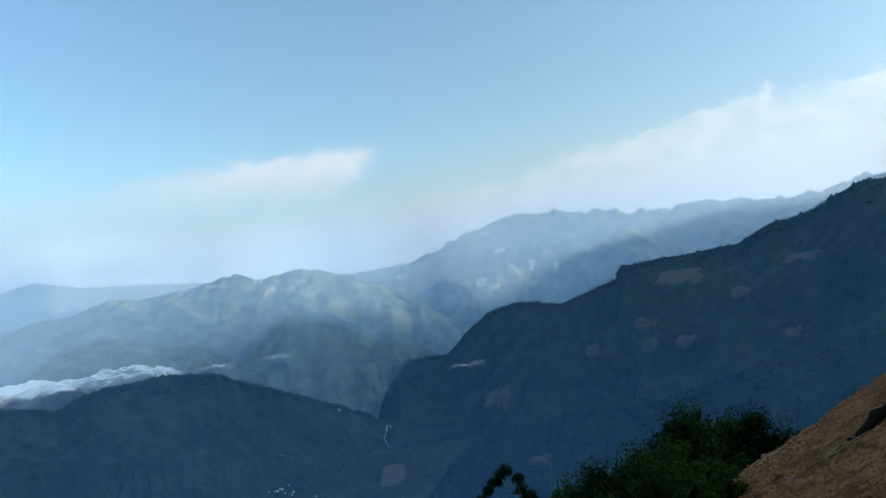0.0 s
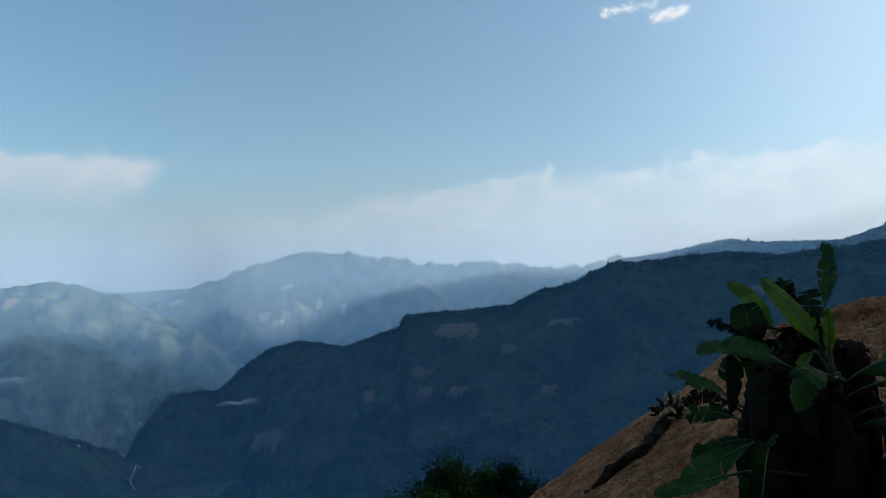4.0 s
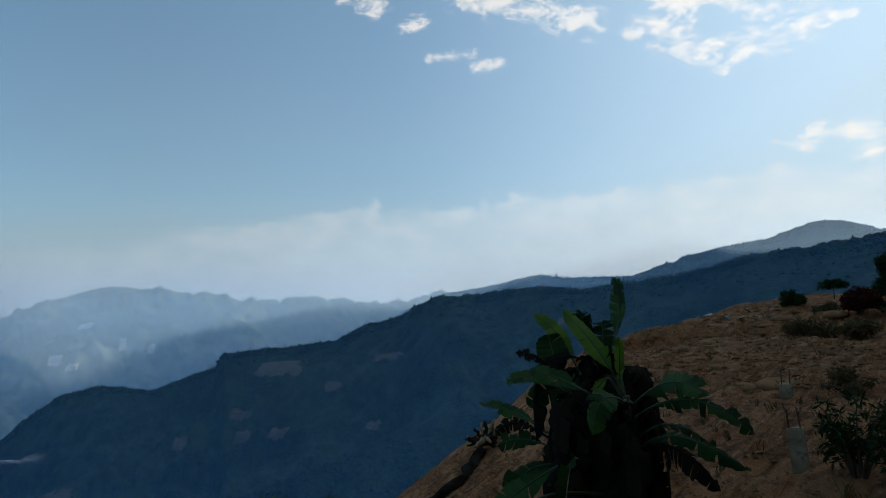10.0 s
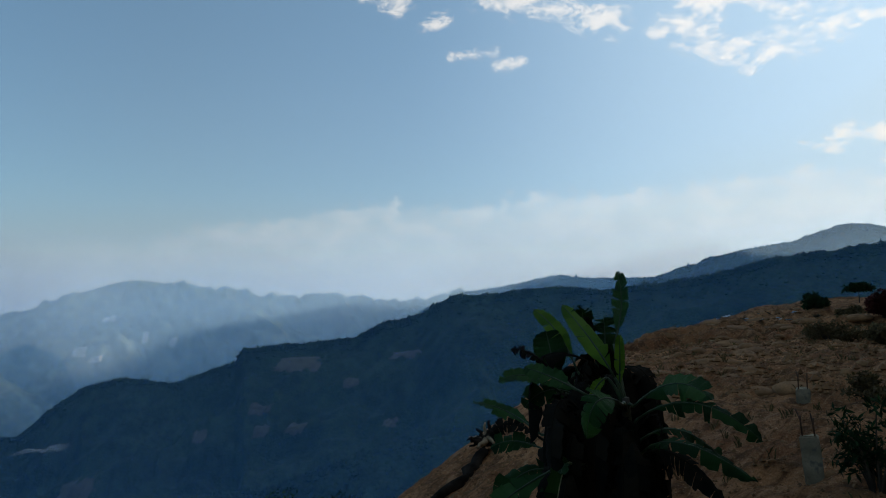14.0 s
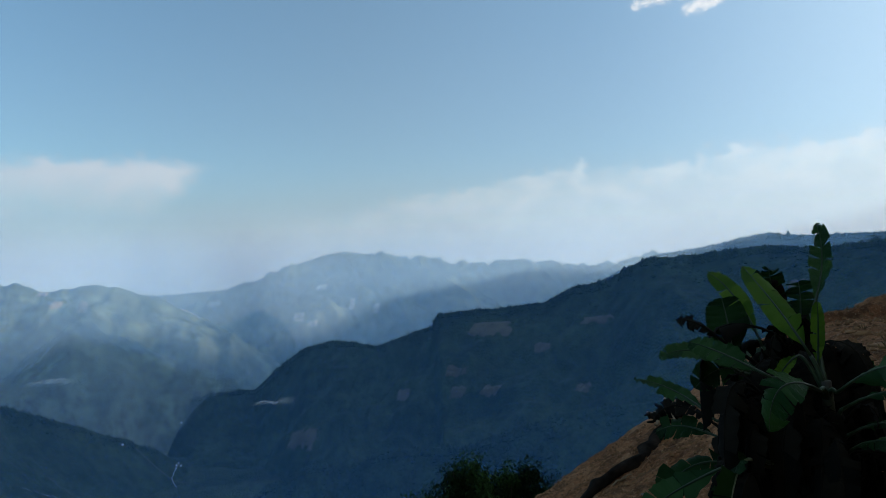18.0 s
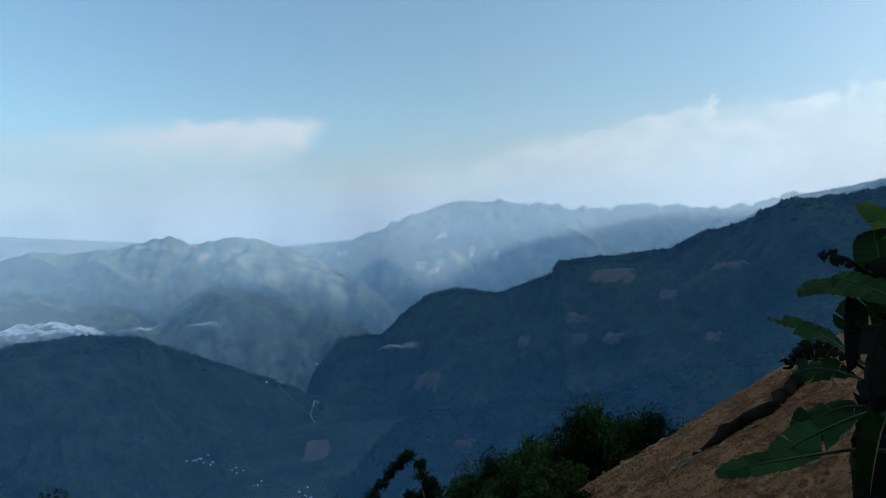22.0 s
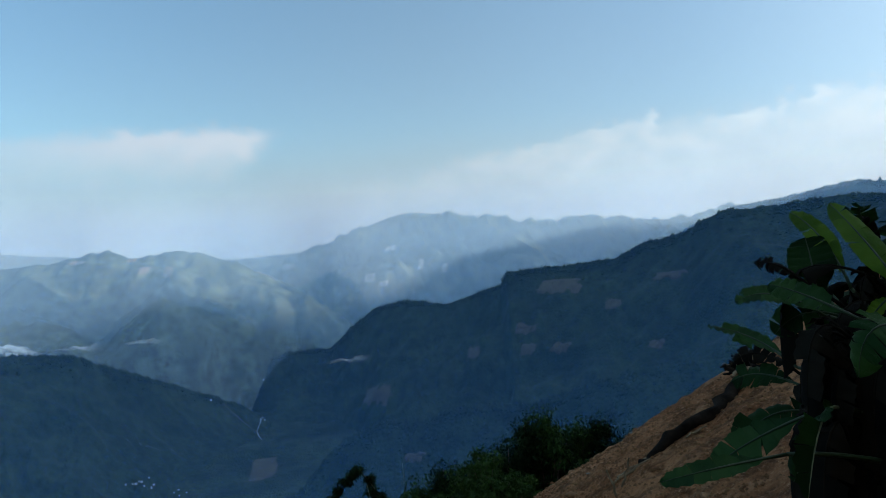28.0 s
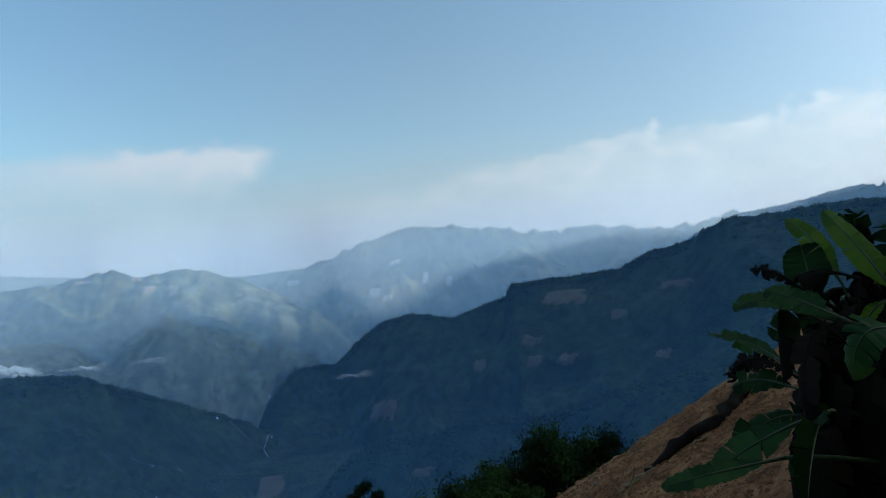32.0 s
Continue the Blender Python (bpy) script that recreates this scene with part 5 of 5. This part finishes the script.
build_bush((4.6, 12.6), 1.5, 0.9, LEAVES_LIGHT, "fresh green bush at the edge of the slope", 74, 34, 90, 0.10)


def build_sapling(at, height):
    """A slim young tree with a flat tuft of leaves on top."""
    x, y = at
    ob = thing("sapling", (x, y, ground_at(x, y) - 0.03), "slim young tree with a flat leafy top", "sapling")
    v, f = tube([(0, 0, 0), (0.03, 0, height * 0.5), (0.0, 0.02, height)], [0.03, 0.022, 0.012], 7)
    part("trunk", poly_mesh("trunk", v, f, BARK), BARK, ob)
    rng = np.random.default_rng(8)
    cs = [(math.cos(a) * r, math.sin(a) * r, height - 0.25 * r) for a in np.linspace(0, 6, 9) for r in (0.2, 0.5)]
    part("crown", poly_mesh("crown", *leaf_cloud(cs, [0.22] * len(cs), 50, 0.2, rng, 0.3, 0.3), LEAVES, False), LEAVES, ob)


build_sapling((35.5, 14.5), 1.0)


def build_tufts():
    """Dry grass and weeds scattered over the soil."""
    rnd = random.Random(91)
    verts, faces = [], []
    for k in range(170):
        x, y, z = terrace_point(rnd, 46, 74, 6, 30)
        for _ in range(rnd.randint(5, 11)):
            a, h = rnd.uniform(0, 6.28), rnd.uniform(0.04, 0.16)
            b = Vector((x + rnd.uniform(-0.05, 0.05), y + rnd.uniform(-0.05, 0.05), z - 0.01))
            tip = b + Vector((math.cos(a) * h * 0.6, math.sin(a) * h * 0.6, h))
            side = Vector((-math.sin(a), math.cos(a), 0)) * 0.006
            n = len(verts)
            verts += [b - side, b + side, b.lerp(tip, 0.6) + side * 0.7 + Vector((0, 0, 0.03)), tip, b.lerp(tip, 0.6) - side * 0.7 + Vector((0, 0, 0.03))]
            faces.append((n, n + 1, n + 2, n + 3, n + 4))
    tagged(new("dry_grass", poly_mesh("dry_grass", verts, faces, STRAW, False)), "sparse tufts of dry grass on bare soil", "grass", kind="stuff")


build_tufts()


def on_ground(x, y, lift=0.0):
    return Vector((x, y, ground_at(x, y) + lift))


def build_log():
    """A charred log bedded along the slope, with bleached roots at its lower end."""
    line = [(5.95, 9.12), (6.35, 9.15), (6.85, 9.27), (7.4, 9.33), (7.9, 9.65), (8.35, 9.98)]
    log = thing("charred_log", on_ground(6.9, 9.3), "blackened fallen log bedded in the earth slope", "log")
    o = log.location
    pts = []
    rnd = random.Random(3)
    for a, b in zip(line, line[1:]):
        for k in range(4):
            pts.append(on_ground(a[0] + (b[0] - a[0]) * k / 4 + rnd.uniform(-0.02, 0.02), a[1] + (b[1] - a[1]) * k / 4 + rnd.uniform(-0.03, 0.03), rnd.uniform(0.0, 0.06)) - o)
    v, f = tube(pts, [0.04 + 0.075 * math.sin(math.pi * (0.08 + 0.62 * i / len(pts))) * (0.9 + 0.5 * noise.noise(Vector((i * 0.35, 2, 0)))) for i in range(len(pts))], 9)
    v = [p + Vector((noise.noise(p * 7), noise.noise(p * 7 + Vector((4, 0, 0))), noise.noise(p * 7 + Vector((0, 4, 0))))) * 0.05 for p in v]
    part("trunk", poly_mesh("trunk", v, f, CHAR), CHAR, log)
    for x, y, dx, dy, h, r in [(6.3, 9.2, -0.75, -0.12, 0.03, 0.05), (6.1, 9.05, -0.6, 0.02, 0.04, 0.03), (5.32, 8.63, -0.08, 0.12, 0.34, 0.020), (5.45, 8.75, 0.16, 0.05, 0.30, 0.016), (7.0, 9.1, -0.5, -0.25, 0.02, 0.025)]:
        a, b = on_ground(x, y, 0.0), on_ground(x + dx, y + dy, h)
        line = [a.lerp(b, k / 6) + Vector((rnd.uniform(-1, 1), rnd.uniform(-1, 1), rnd.uniform(-1, 1))) * 0.018 for k in range(7)]
        v, f = tube([p - o for p in line], [r * rnd.uniform(0.7, 1.2) * (1 - 0.07 * k) for k in range(7)], 6)
        part("root", poly_mesh("root", v, f, ROOT, False), ROOT, log, "bleached bare root")
    # the torn-up root end
    ball = Vector((8.4, 10.0, ground_at(8.4, 10.0) + 0.16))
    for k in range(26):
        a, e = rnd.uniform(0, 6.28), rnd.uniform(-0.5, 1.2)
        way = Vector((math.cos(a) * math.cos(e), math.sin(a) * math.cos(e), math.sin(e)))
        size = rnd.uniform(0.22, 0.48) * (1.5 if k % 9 == 0 else 1)
        pts = [ball + way * size * i / 6 + Vector((rnd.uniform(-1, 1), rnd.uniform(-1, 1), rnd.uniform(-1, 1))) * 0.035 - o for i in range(7)]
        part("root", poly_mesh("root", *tube(pts, [0.075 * (1 - 0.13 * i) for i in range(7)], 6), CHAR if k % 4 else ROOT), CHAR, log, "" if k % 4 else "bleached bare root")


build_log()

# ---- fields, houses, stream and fog in the valley ----
RANGES = [LOW_HILL, NEAR_RIDGE, FOOTHILL]


def valley_points(az, el, ranges=None):
    """Where the ways in those directions meet the land."""
    az, el = np.atleast_1d(np.array(az, float)), np.atleast_1d(np.array(el, float))
    d = np.geomspace(500, 3900, 420)[None] if ranges is None else np.linspace(2300, 4400, 240)[None]
    a = az[:, None] + 0 * d
    x, y = d * np.sin(np.radians(a)), d * np.cos(np.radians(a))
    z = ground_height(x, y) if ranges is None else np.full(x.shape, -600.0)
    for m in ranges or RANGES:
        z = np.maximum(z, m.height(a, d))
    above = z - (EYE_Z + d * np.tan(np.radians(el))[:, None])
    k = np.where((above > 0).any(1), np.argmax(above > 0, 1), np.argmax(above, 1))
    i = np.arange(len(az))
    return np.stack([x[i, k], y[i, k], z[i, k]], -1)


def valley_point(az, el, lift=0.0):
    return Vector(valley_points(az, el)[0]) + Vector((0, 0, lift))


def land_patch(name, mat, az0, az1, el0, el1, label, group, n=7, lift=3.0, ranges=None):
    """A patch laid on the land between two directions."""
    rnd = random.Random(int(az0 * 100))
    pts = []
    for i in range(n):
        for j in range(n):
            a, b = i / (n - 1), j / (n - 1)
            edge = i in (0, n - 1) or j in (0, n - 1)
            pts.append((az0 + (az1 - az0) * (a + 0.04 * rnd.uniform(-1, 1)) + 0.25 * (b - 0.5) * (az1 - az0), el0 + (el1 - el0) * (b + 0.03 * rnd.uniform(-1, 1)), -2.0 if edge else lift))
    q = np.array(pts)
    pts = valley_points(q[:, 0], q[:, 1], ranges)
    pts[:, 2] += q[:, 2]
    f = [(i * n + j, (i + 1) * n + j, (i + 1) * n + j + 1, i * n + j + 1) for i in range(n - 1) for j in range(n - 1)]
    return tagged(new(name, poly_mesh(name, pts, f, mat)), label, "field", group)


for _a0, _a1, _e0, _e1 in [(20.6, 24.6, -4.0, -2.7), (18.4, 20.5, -7.4, -6.6), (18.9, 20.3, -9.3, -8.2), (21.6, 23.2, -9.3, -8.2), (5.0, 7.6, -12.6, -10.9), (26.3, 27.8, -5.6, -4.7), (14.2, 15.4, -9.2, -8.3), (-5.0, -2.6, -17.4, -15.6), (8.0, 10.0, -17.6, -16.8),
                           (46.5, 48.0, -1.2, -0.2), (30.5, 33.0, -3.2, -2.6), (29.6, 31.0, -9.0, -8.3)]:
    land_patch("field", FIELD, _a0, _a1, _e0, _e1, "cleared reddish-brown field on a wooded slope", "cleared fields")
for _a0, _a1, _e0, _e1 in [(12.4, 13.0, -1.5, -0.7), (10.4, 10.9, -1.1, -0.1), (7.6, 8.6, 0.7, 1.1), (5.6, 6.6, -1.9, -1.2), (-1.3, -0.2, -0.4, 0.1), (6.8, 7.6, -2.4, -1.9)]:
    land_patch("quarry", PALE_ROCK, _a0, _a1, _e0, _e1, "pale bare rock scar on a hazy mountainside", "rock scars and clearings", 7, 5.0, [FAR_RANGE, MID_HILLS])
for _a0, _a1, _e0, _e1 in [(-12.6, -11.7, 0.0, 0.6), (-10.7, -10.0, -0.4, 0.5), (-17.4, -16.2, 1.1, 1.3), (-13.3, -12.6, 1.0, 1.3), (-3.4, -1.9, -0.3, 0.2)]:
    land_patch("clearing", PALE_ROCK if _a0 > -5 else FIELD_DRY, _a0, _a1, _e0, _e1, "bare sunlit clearing on the hillside", "rock scars and clearings", 7, 5.0, [MID_HILLS])

HOUSE_WALL = varied("whitewashed_wall", (0.60, 0.58, 0.54), (0.8, 0.78, 0.74), 0.4, rough=0.9, bump=0.1)
ROOF_PALE = varied("metal_roof", (0.30, 0.33, 0.36), (0.50, 0.54, 0.58), 0.5, rough=0.5, bump=0.1)
ROOF_RED = varied("tiled_roof", (0.25, 0.1, 0.07), (0.34, 0.15, 0.1), 0.5, rough=0.85, bump=0.2)
DARK_OPENING = varied("dark_opening", (0.02, 0.02, 0.022), (0.04, 0.04, 0.045), 1.0, rough=0.4, bump=0.05)


def build_houses():
    rnd = random.Random(17)
    w, l, h = 7.0, 11.0, 5.5
    proto = thing("house", (0, 0, 0), "small pale village house with a pitched roof", "house")
    bm = bmesh.new()
    bmesh.ops.create_cube(bm, size=1.0, matrix=Matrix.Translation((0, 0, h / 2 - 1)) @ Matrix.Diagonal((w, l, h + 2, 1)))
    part("wall", bm, HOUSE_WALL, proto)
    rv = [(sx * (w / 2 + 0.8), sy * (l / 2 + 0.8), h + dz) for sy in (-1, 1) for sx, dz in ((-1, 0), (1, 0))] + [(0, -l / 2 - 0.8, h + 2.6), (0, l / 2 + 0.8, h + 2.6)]
    part("roof", poly_mesh("roof", rv, [(0, 4, 5, 2), (1, 3, 5, 4), (0, 1, 4), (2, 5, 3), (0, 2, 3, 1)], ROOF_PALE, False), ROOF_PALE, proto)
    for y in (-3.2, 0, 3.2):
        for side in (-1, 1):
            bm = bmesh.new()
            bmesh.ops.create_cube(bm, size=1.0, matrix=Matrix.Translation((side * (w / 2 + 0.03), y, 2.4)) @ Matrix.Diagonal((0.12, 1.3, 1.6, 1)))
            part("window", bm, DARK_OPENING, proto)
    spots = [(-7.1, -10.6, 3, 0.6, 0.25), (-6.2, -10.3, 2, 0.5, 0.1), (-13.3, -16.3, 9, 1.1, 0.35), (-10.6, -17.2, 4, 0.8, 0.5), (-5.3, -19.8, 8, 0.9, 0.5), (-7.4, -20.9, 4, 0.6, 0.4), (-3.7, -12.8, 3, 0.4, 0.4), (-3.6, -9.6, 3, 0.9, 0.08), (-9.2, -18.6, 3, 0.7, 0.4)]
    for az, el, count, sa, se in spots:
        for _ in range(count):
            p = valley_point(az + rnd.uniform(-sa, sa), el + rnd.uniform(-se, se))
            s = rnd.uniform(0.3, 0.58)
            ob = copy_thing(proto, Matrix())
            ob.matrix_basis = Matrix.Translation(p) @ Matrix.Rotation(rnd.uniform(0, 6.28), 4, "Z") @ Matrix.Diagonal((s, s, s, 1))
            ob["group"] = "houses of the valley villages"
    for o in (*proto.children_recursive, proto):
        bpy.data.objects.remove(o)


build_houses()
STREAM = varied("pale_stream", (0.30, 0.31, 0.31), (0.50, 0.52, 0.53), 0.02, rough=0.35, bump=0.1, space="World")


def land_strip(name, dirs, width, mat, label, category):
    """A winding strip laid on the valley floor."""
    pts = []
    for (a0, e0), (a1, e1) in zip(dirs, dirs[1:]):
        for k in range(10):
            az, el = a0 + (a1 - a0) * k / 10 + 0.035 * math.sin(k * 2.2 + a0), e0 + (e1 - e0) * k / 10
            d = np.array([590 / math.tan(radians(-el))])
            x, y = d * math.sin(radians(az)), d * math.cos(radians(az))
            z = max(float(ground_height(x, y)[0]), *(float(m.height(np.array([az]), d)[0]) for m in RANGES))
            pts.append(Vector((x[0], y[0], z + 5.0)))
    v, f = [], []
    for i, p in enumerate(pts):
        t = pts[min(i + 1, len(pts) - 1)] - pts[max(i - 1, 0)]
        side = Vector((-t.y, t.x, 0)).normalized() * width * (0.7 + 0.5 * math.sin(i * 1.3) ** 2)
        v += [p - side, p + side]
    f = [(2 * i, 2 * i + 1, 2 * i + 3, 2 * i + 2) for i in range(len(pts) - 1)]
    return tagged(new(name, poly_mesh(name, v, f, mat)), label, category, kind="structure")


land_strip("stream", [(-3.4, -13.0), (-3.6, -13.3), (-4.2, -13.9), (-3.8, -14.4)], 0.9, STREAM, "pale winding stream in the valley", "stream")
land_strip("track", [(-10.0, -15.9), (-12.0, -16.2), (-14.5, -16.6)], 0.8, STREAM, "pale valley road between houses", "road")
land_strip("stream", [(-7.4, -20.6), (-8.3, -21.6), (-8.6, -22.6), (-8.1, -23.6)], 0.6, STREAM, "pale winding stream in the valley", "stream")
land_strip("track", [(-9.0, -13.6), (-5.0, -13.9), (-2.5, -14.1)], 2.5, FIELD, "pale valley road between fields", "road")


def fog_material(name, thick, scale, lo, hi, tint=(0.95, 0.95, 0.95)):
    m = bpy.data.materials.new(name)
    m.use_nodes = True
    k = Nodes(m.node_tree)
    at = k.add("ShaderNodeTexCoord")
    g = k.add("ShaderNodeSeparateXYZ", inputs={0: at.outputs["UV"]})
    u, v = g.outputs[0], g.outputs[1]
    rim = k.math("MULTIPLY", k.math("MULTIPLY", u, k.math("SUBTRACT", 1.0, u)), k.math("MULTIPLY", v, k.math("SUBTRACT", 1.0, v)))
    n = k.noise(k.add("ShaderNodeNewGeometry").outputs["Position"], scale, 6, 0.6)
    f = k.math("MULTIPLY", k.ramp01(k.math("ADD", k.math("MULTIPLY", rim, 9.0), k.math("SUBTRACT", n, 0.5)), lo, hi), thick)
    up = k.add("ShaderNodeCombineXYZ", inputs={0: 0.3, 1: 0.0, 2: 0.95}).outputs[0]
    lit = k.add("ShaderNodeBsdfDiffuse", inputs={0: (*tint, 1), 2: up})
    mixed = k.add("ShaderNodeMixShader", inputs={0: f})
    k.put(mixed, 1, k.add("ShaderNodeBsdfTransparent").outputs[0])
    k.put(mixed, 2, lit.outputs[0])
    k.add("ShaderNodeOutputMaterial", inputs={0: mixed.outputs[0]})
    return m


FOG = fog_material("valley_fog", 0.96, 0.008, 0.02, 0.40, (0.86, 0.85, 0.82))
MIST = fog_material("thin_mist", 0.22, 0.008, 0.15, 0.75)
WISP = fog_material("fog_wisp", 0.38, 0.018, 0.15, 0.75, (1.0, 0.97, 0.93))


def fog(az0, az1, d0, d1, z_mid, hump, mat, label, seed, n=170, m=60):
    """A lumpy blanket of fog lying in the valley."""
    a, b = np.meshgrid(np.linspace(0, 1, n), np.linspace(0, 1, m), indexing="ij")
    az, d = np.radians(az0 + (az1 - az0) * a), d0 + (d1 - d0) * b
    arc = az * d
    z = z_mid + hump * (np.sin(np.pi * a) * np.sin(np.pi * b)) ** 0.5 - hump + hump * (0.55 * fbm(arc / 90, d / 90, 3, seed) + 0.30 * fbm(arc / 32, d / 40, 3, seed + 3))
    ob = sheet("valley_fog", d * np.sin(az), d * np.cos(az), z, mat)
    layer = ob.data.uv_layers.new(name="spread")
    idx = np.empty(len(ob.data.loops), dtype=np.int64)
    ob.data.loops.foreach_get("vertex_index", idx)
    layer.data.foreach_set("uv", np.stack([a.ravel()[idx], b.ravel()[idx]], -1).ravel())
    return tagged(ob, label, "fog", kind="stuff")


fog(-62, -19, 2320, 3000, -192, 45, FOG, "bank of white fog lying in the valley behind the hill", 5)
fog(-19.5, -14.5, 2560, 2760, -236, 22, WISP, "small strip of white valley fog", 6)
fog(-14.6, -10.5, 2560, 2740, -240, 18, WISP, "small strip of white valley fog", 7)
fog(1.5, 6.5, 2330, 2480, -345, 30, MIST, "thin wisp of mist below the ridge", 9)


# ---- tree crowns on the ridges ----
def ridge_woods(mountain, az0, az1, count, seed, size, crest_share=0.45, deep=0.55):
    """Tree crowns standing along the crest and down the flank."""
    rng = np.random.default_rng(seed)
    az = rng.uniform(az0, az1, count)
    u = np.where(rng.random(count) < crest_share, rng.uniform(-0.01, 0.03, count), deep * rng.random(count) ** 1.2)
    keep = fbm(az * 1.7, u * 20, 3, seed) > -0.25
    az, u = az[keep], u[keep]
    x, y, z = mountain.at(az, u)
    s = size * rng.uniform(0.5, 1.25, len(x)) * np.where(rng.random(len(x)) < 0.06, 1.5, 1.0)
    base = np.array([(1, 0, 0.1), (0.3, 0.95, 0), (-0.8, 0.6, 0.15), (-0.8, -0.6, -0.05), (0.3, -0.95, 0.1), (0.1, 0.05, 1.0), (0, 0, -0.8)])
    tris = [(0, 1, 5), (1, 2, 5), (2, 3, 5), (3, 4, 5), (4, 0, 5), (1, 0, 6), (2, 1, 6), (3, 2, 6), (4, 3, 6), (0, 4, 6)]
    jig = 1 + 0.35 * rng.normal(size=(len(x), 7, 1))
    verts = base[None] * jig * s[:, None, None] * np.array([0.75, 0.75, 0.9]) + np.stack([x, y, z - s * 0.05], -1)[:, None]
    faces = (np.arange(len(x))[:, None, None] * 7 + np.array(tris)[None]).reshape(-1, 3)
    me = poly_mesh("ridge_trees", verts.reshape(-1, 3), faces.tolist(), FOREST, False)
    tagged(new("ridge_trees", me), "dense woodland covering the mountain ridge", "woods", kind="stuff")


ridge_woods(NEAR_RIDGE, -6, 74, 7000, 1, 6.0, 0.9, 0.1)
ridge_woods(LOW_HILL, -36, -5, 4500, 2, 5.5, 0.9, 0.1)
ridge_woods(BACK_RIDGE, 32, 74, 2600, 3, 6.0, 0.95, 0.1)
ridge_woods(FOOTHILL, -1, 34, 2500, 4, 4.5, 0.7, 0.2)
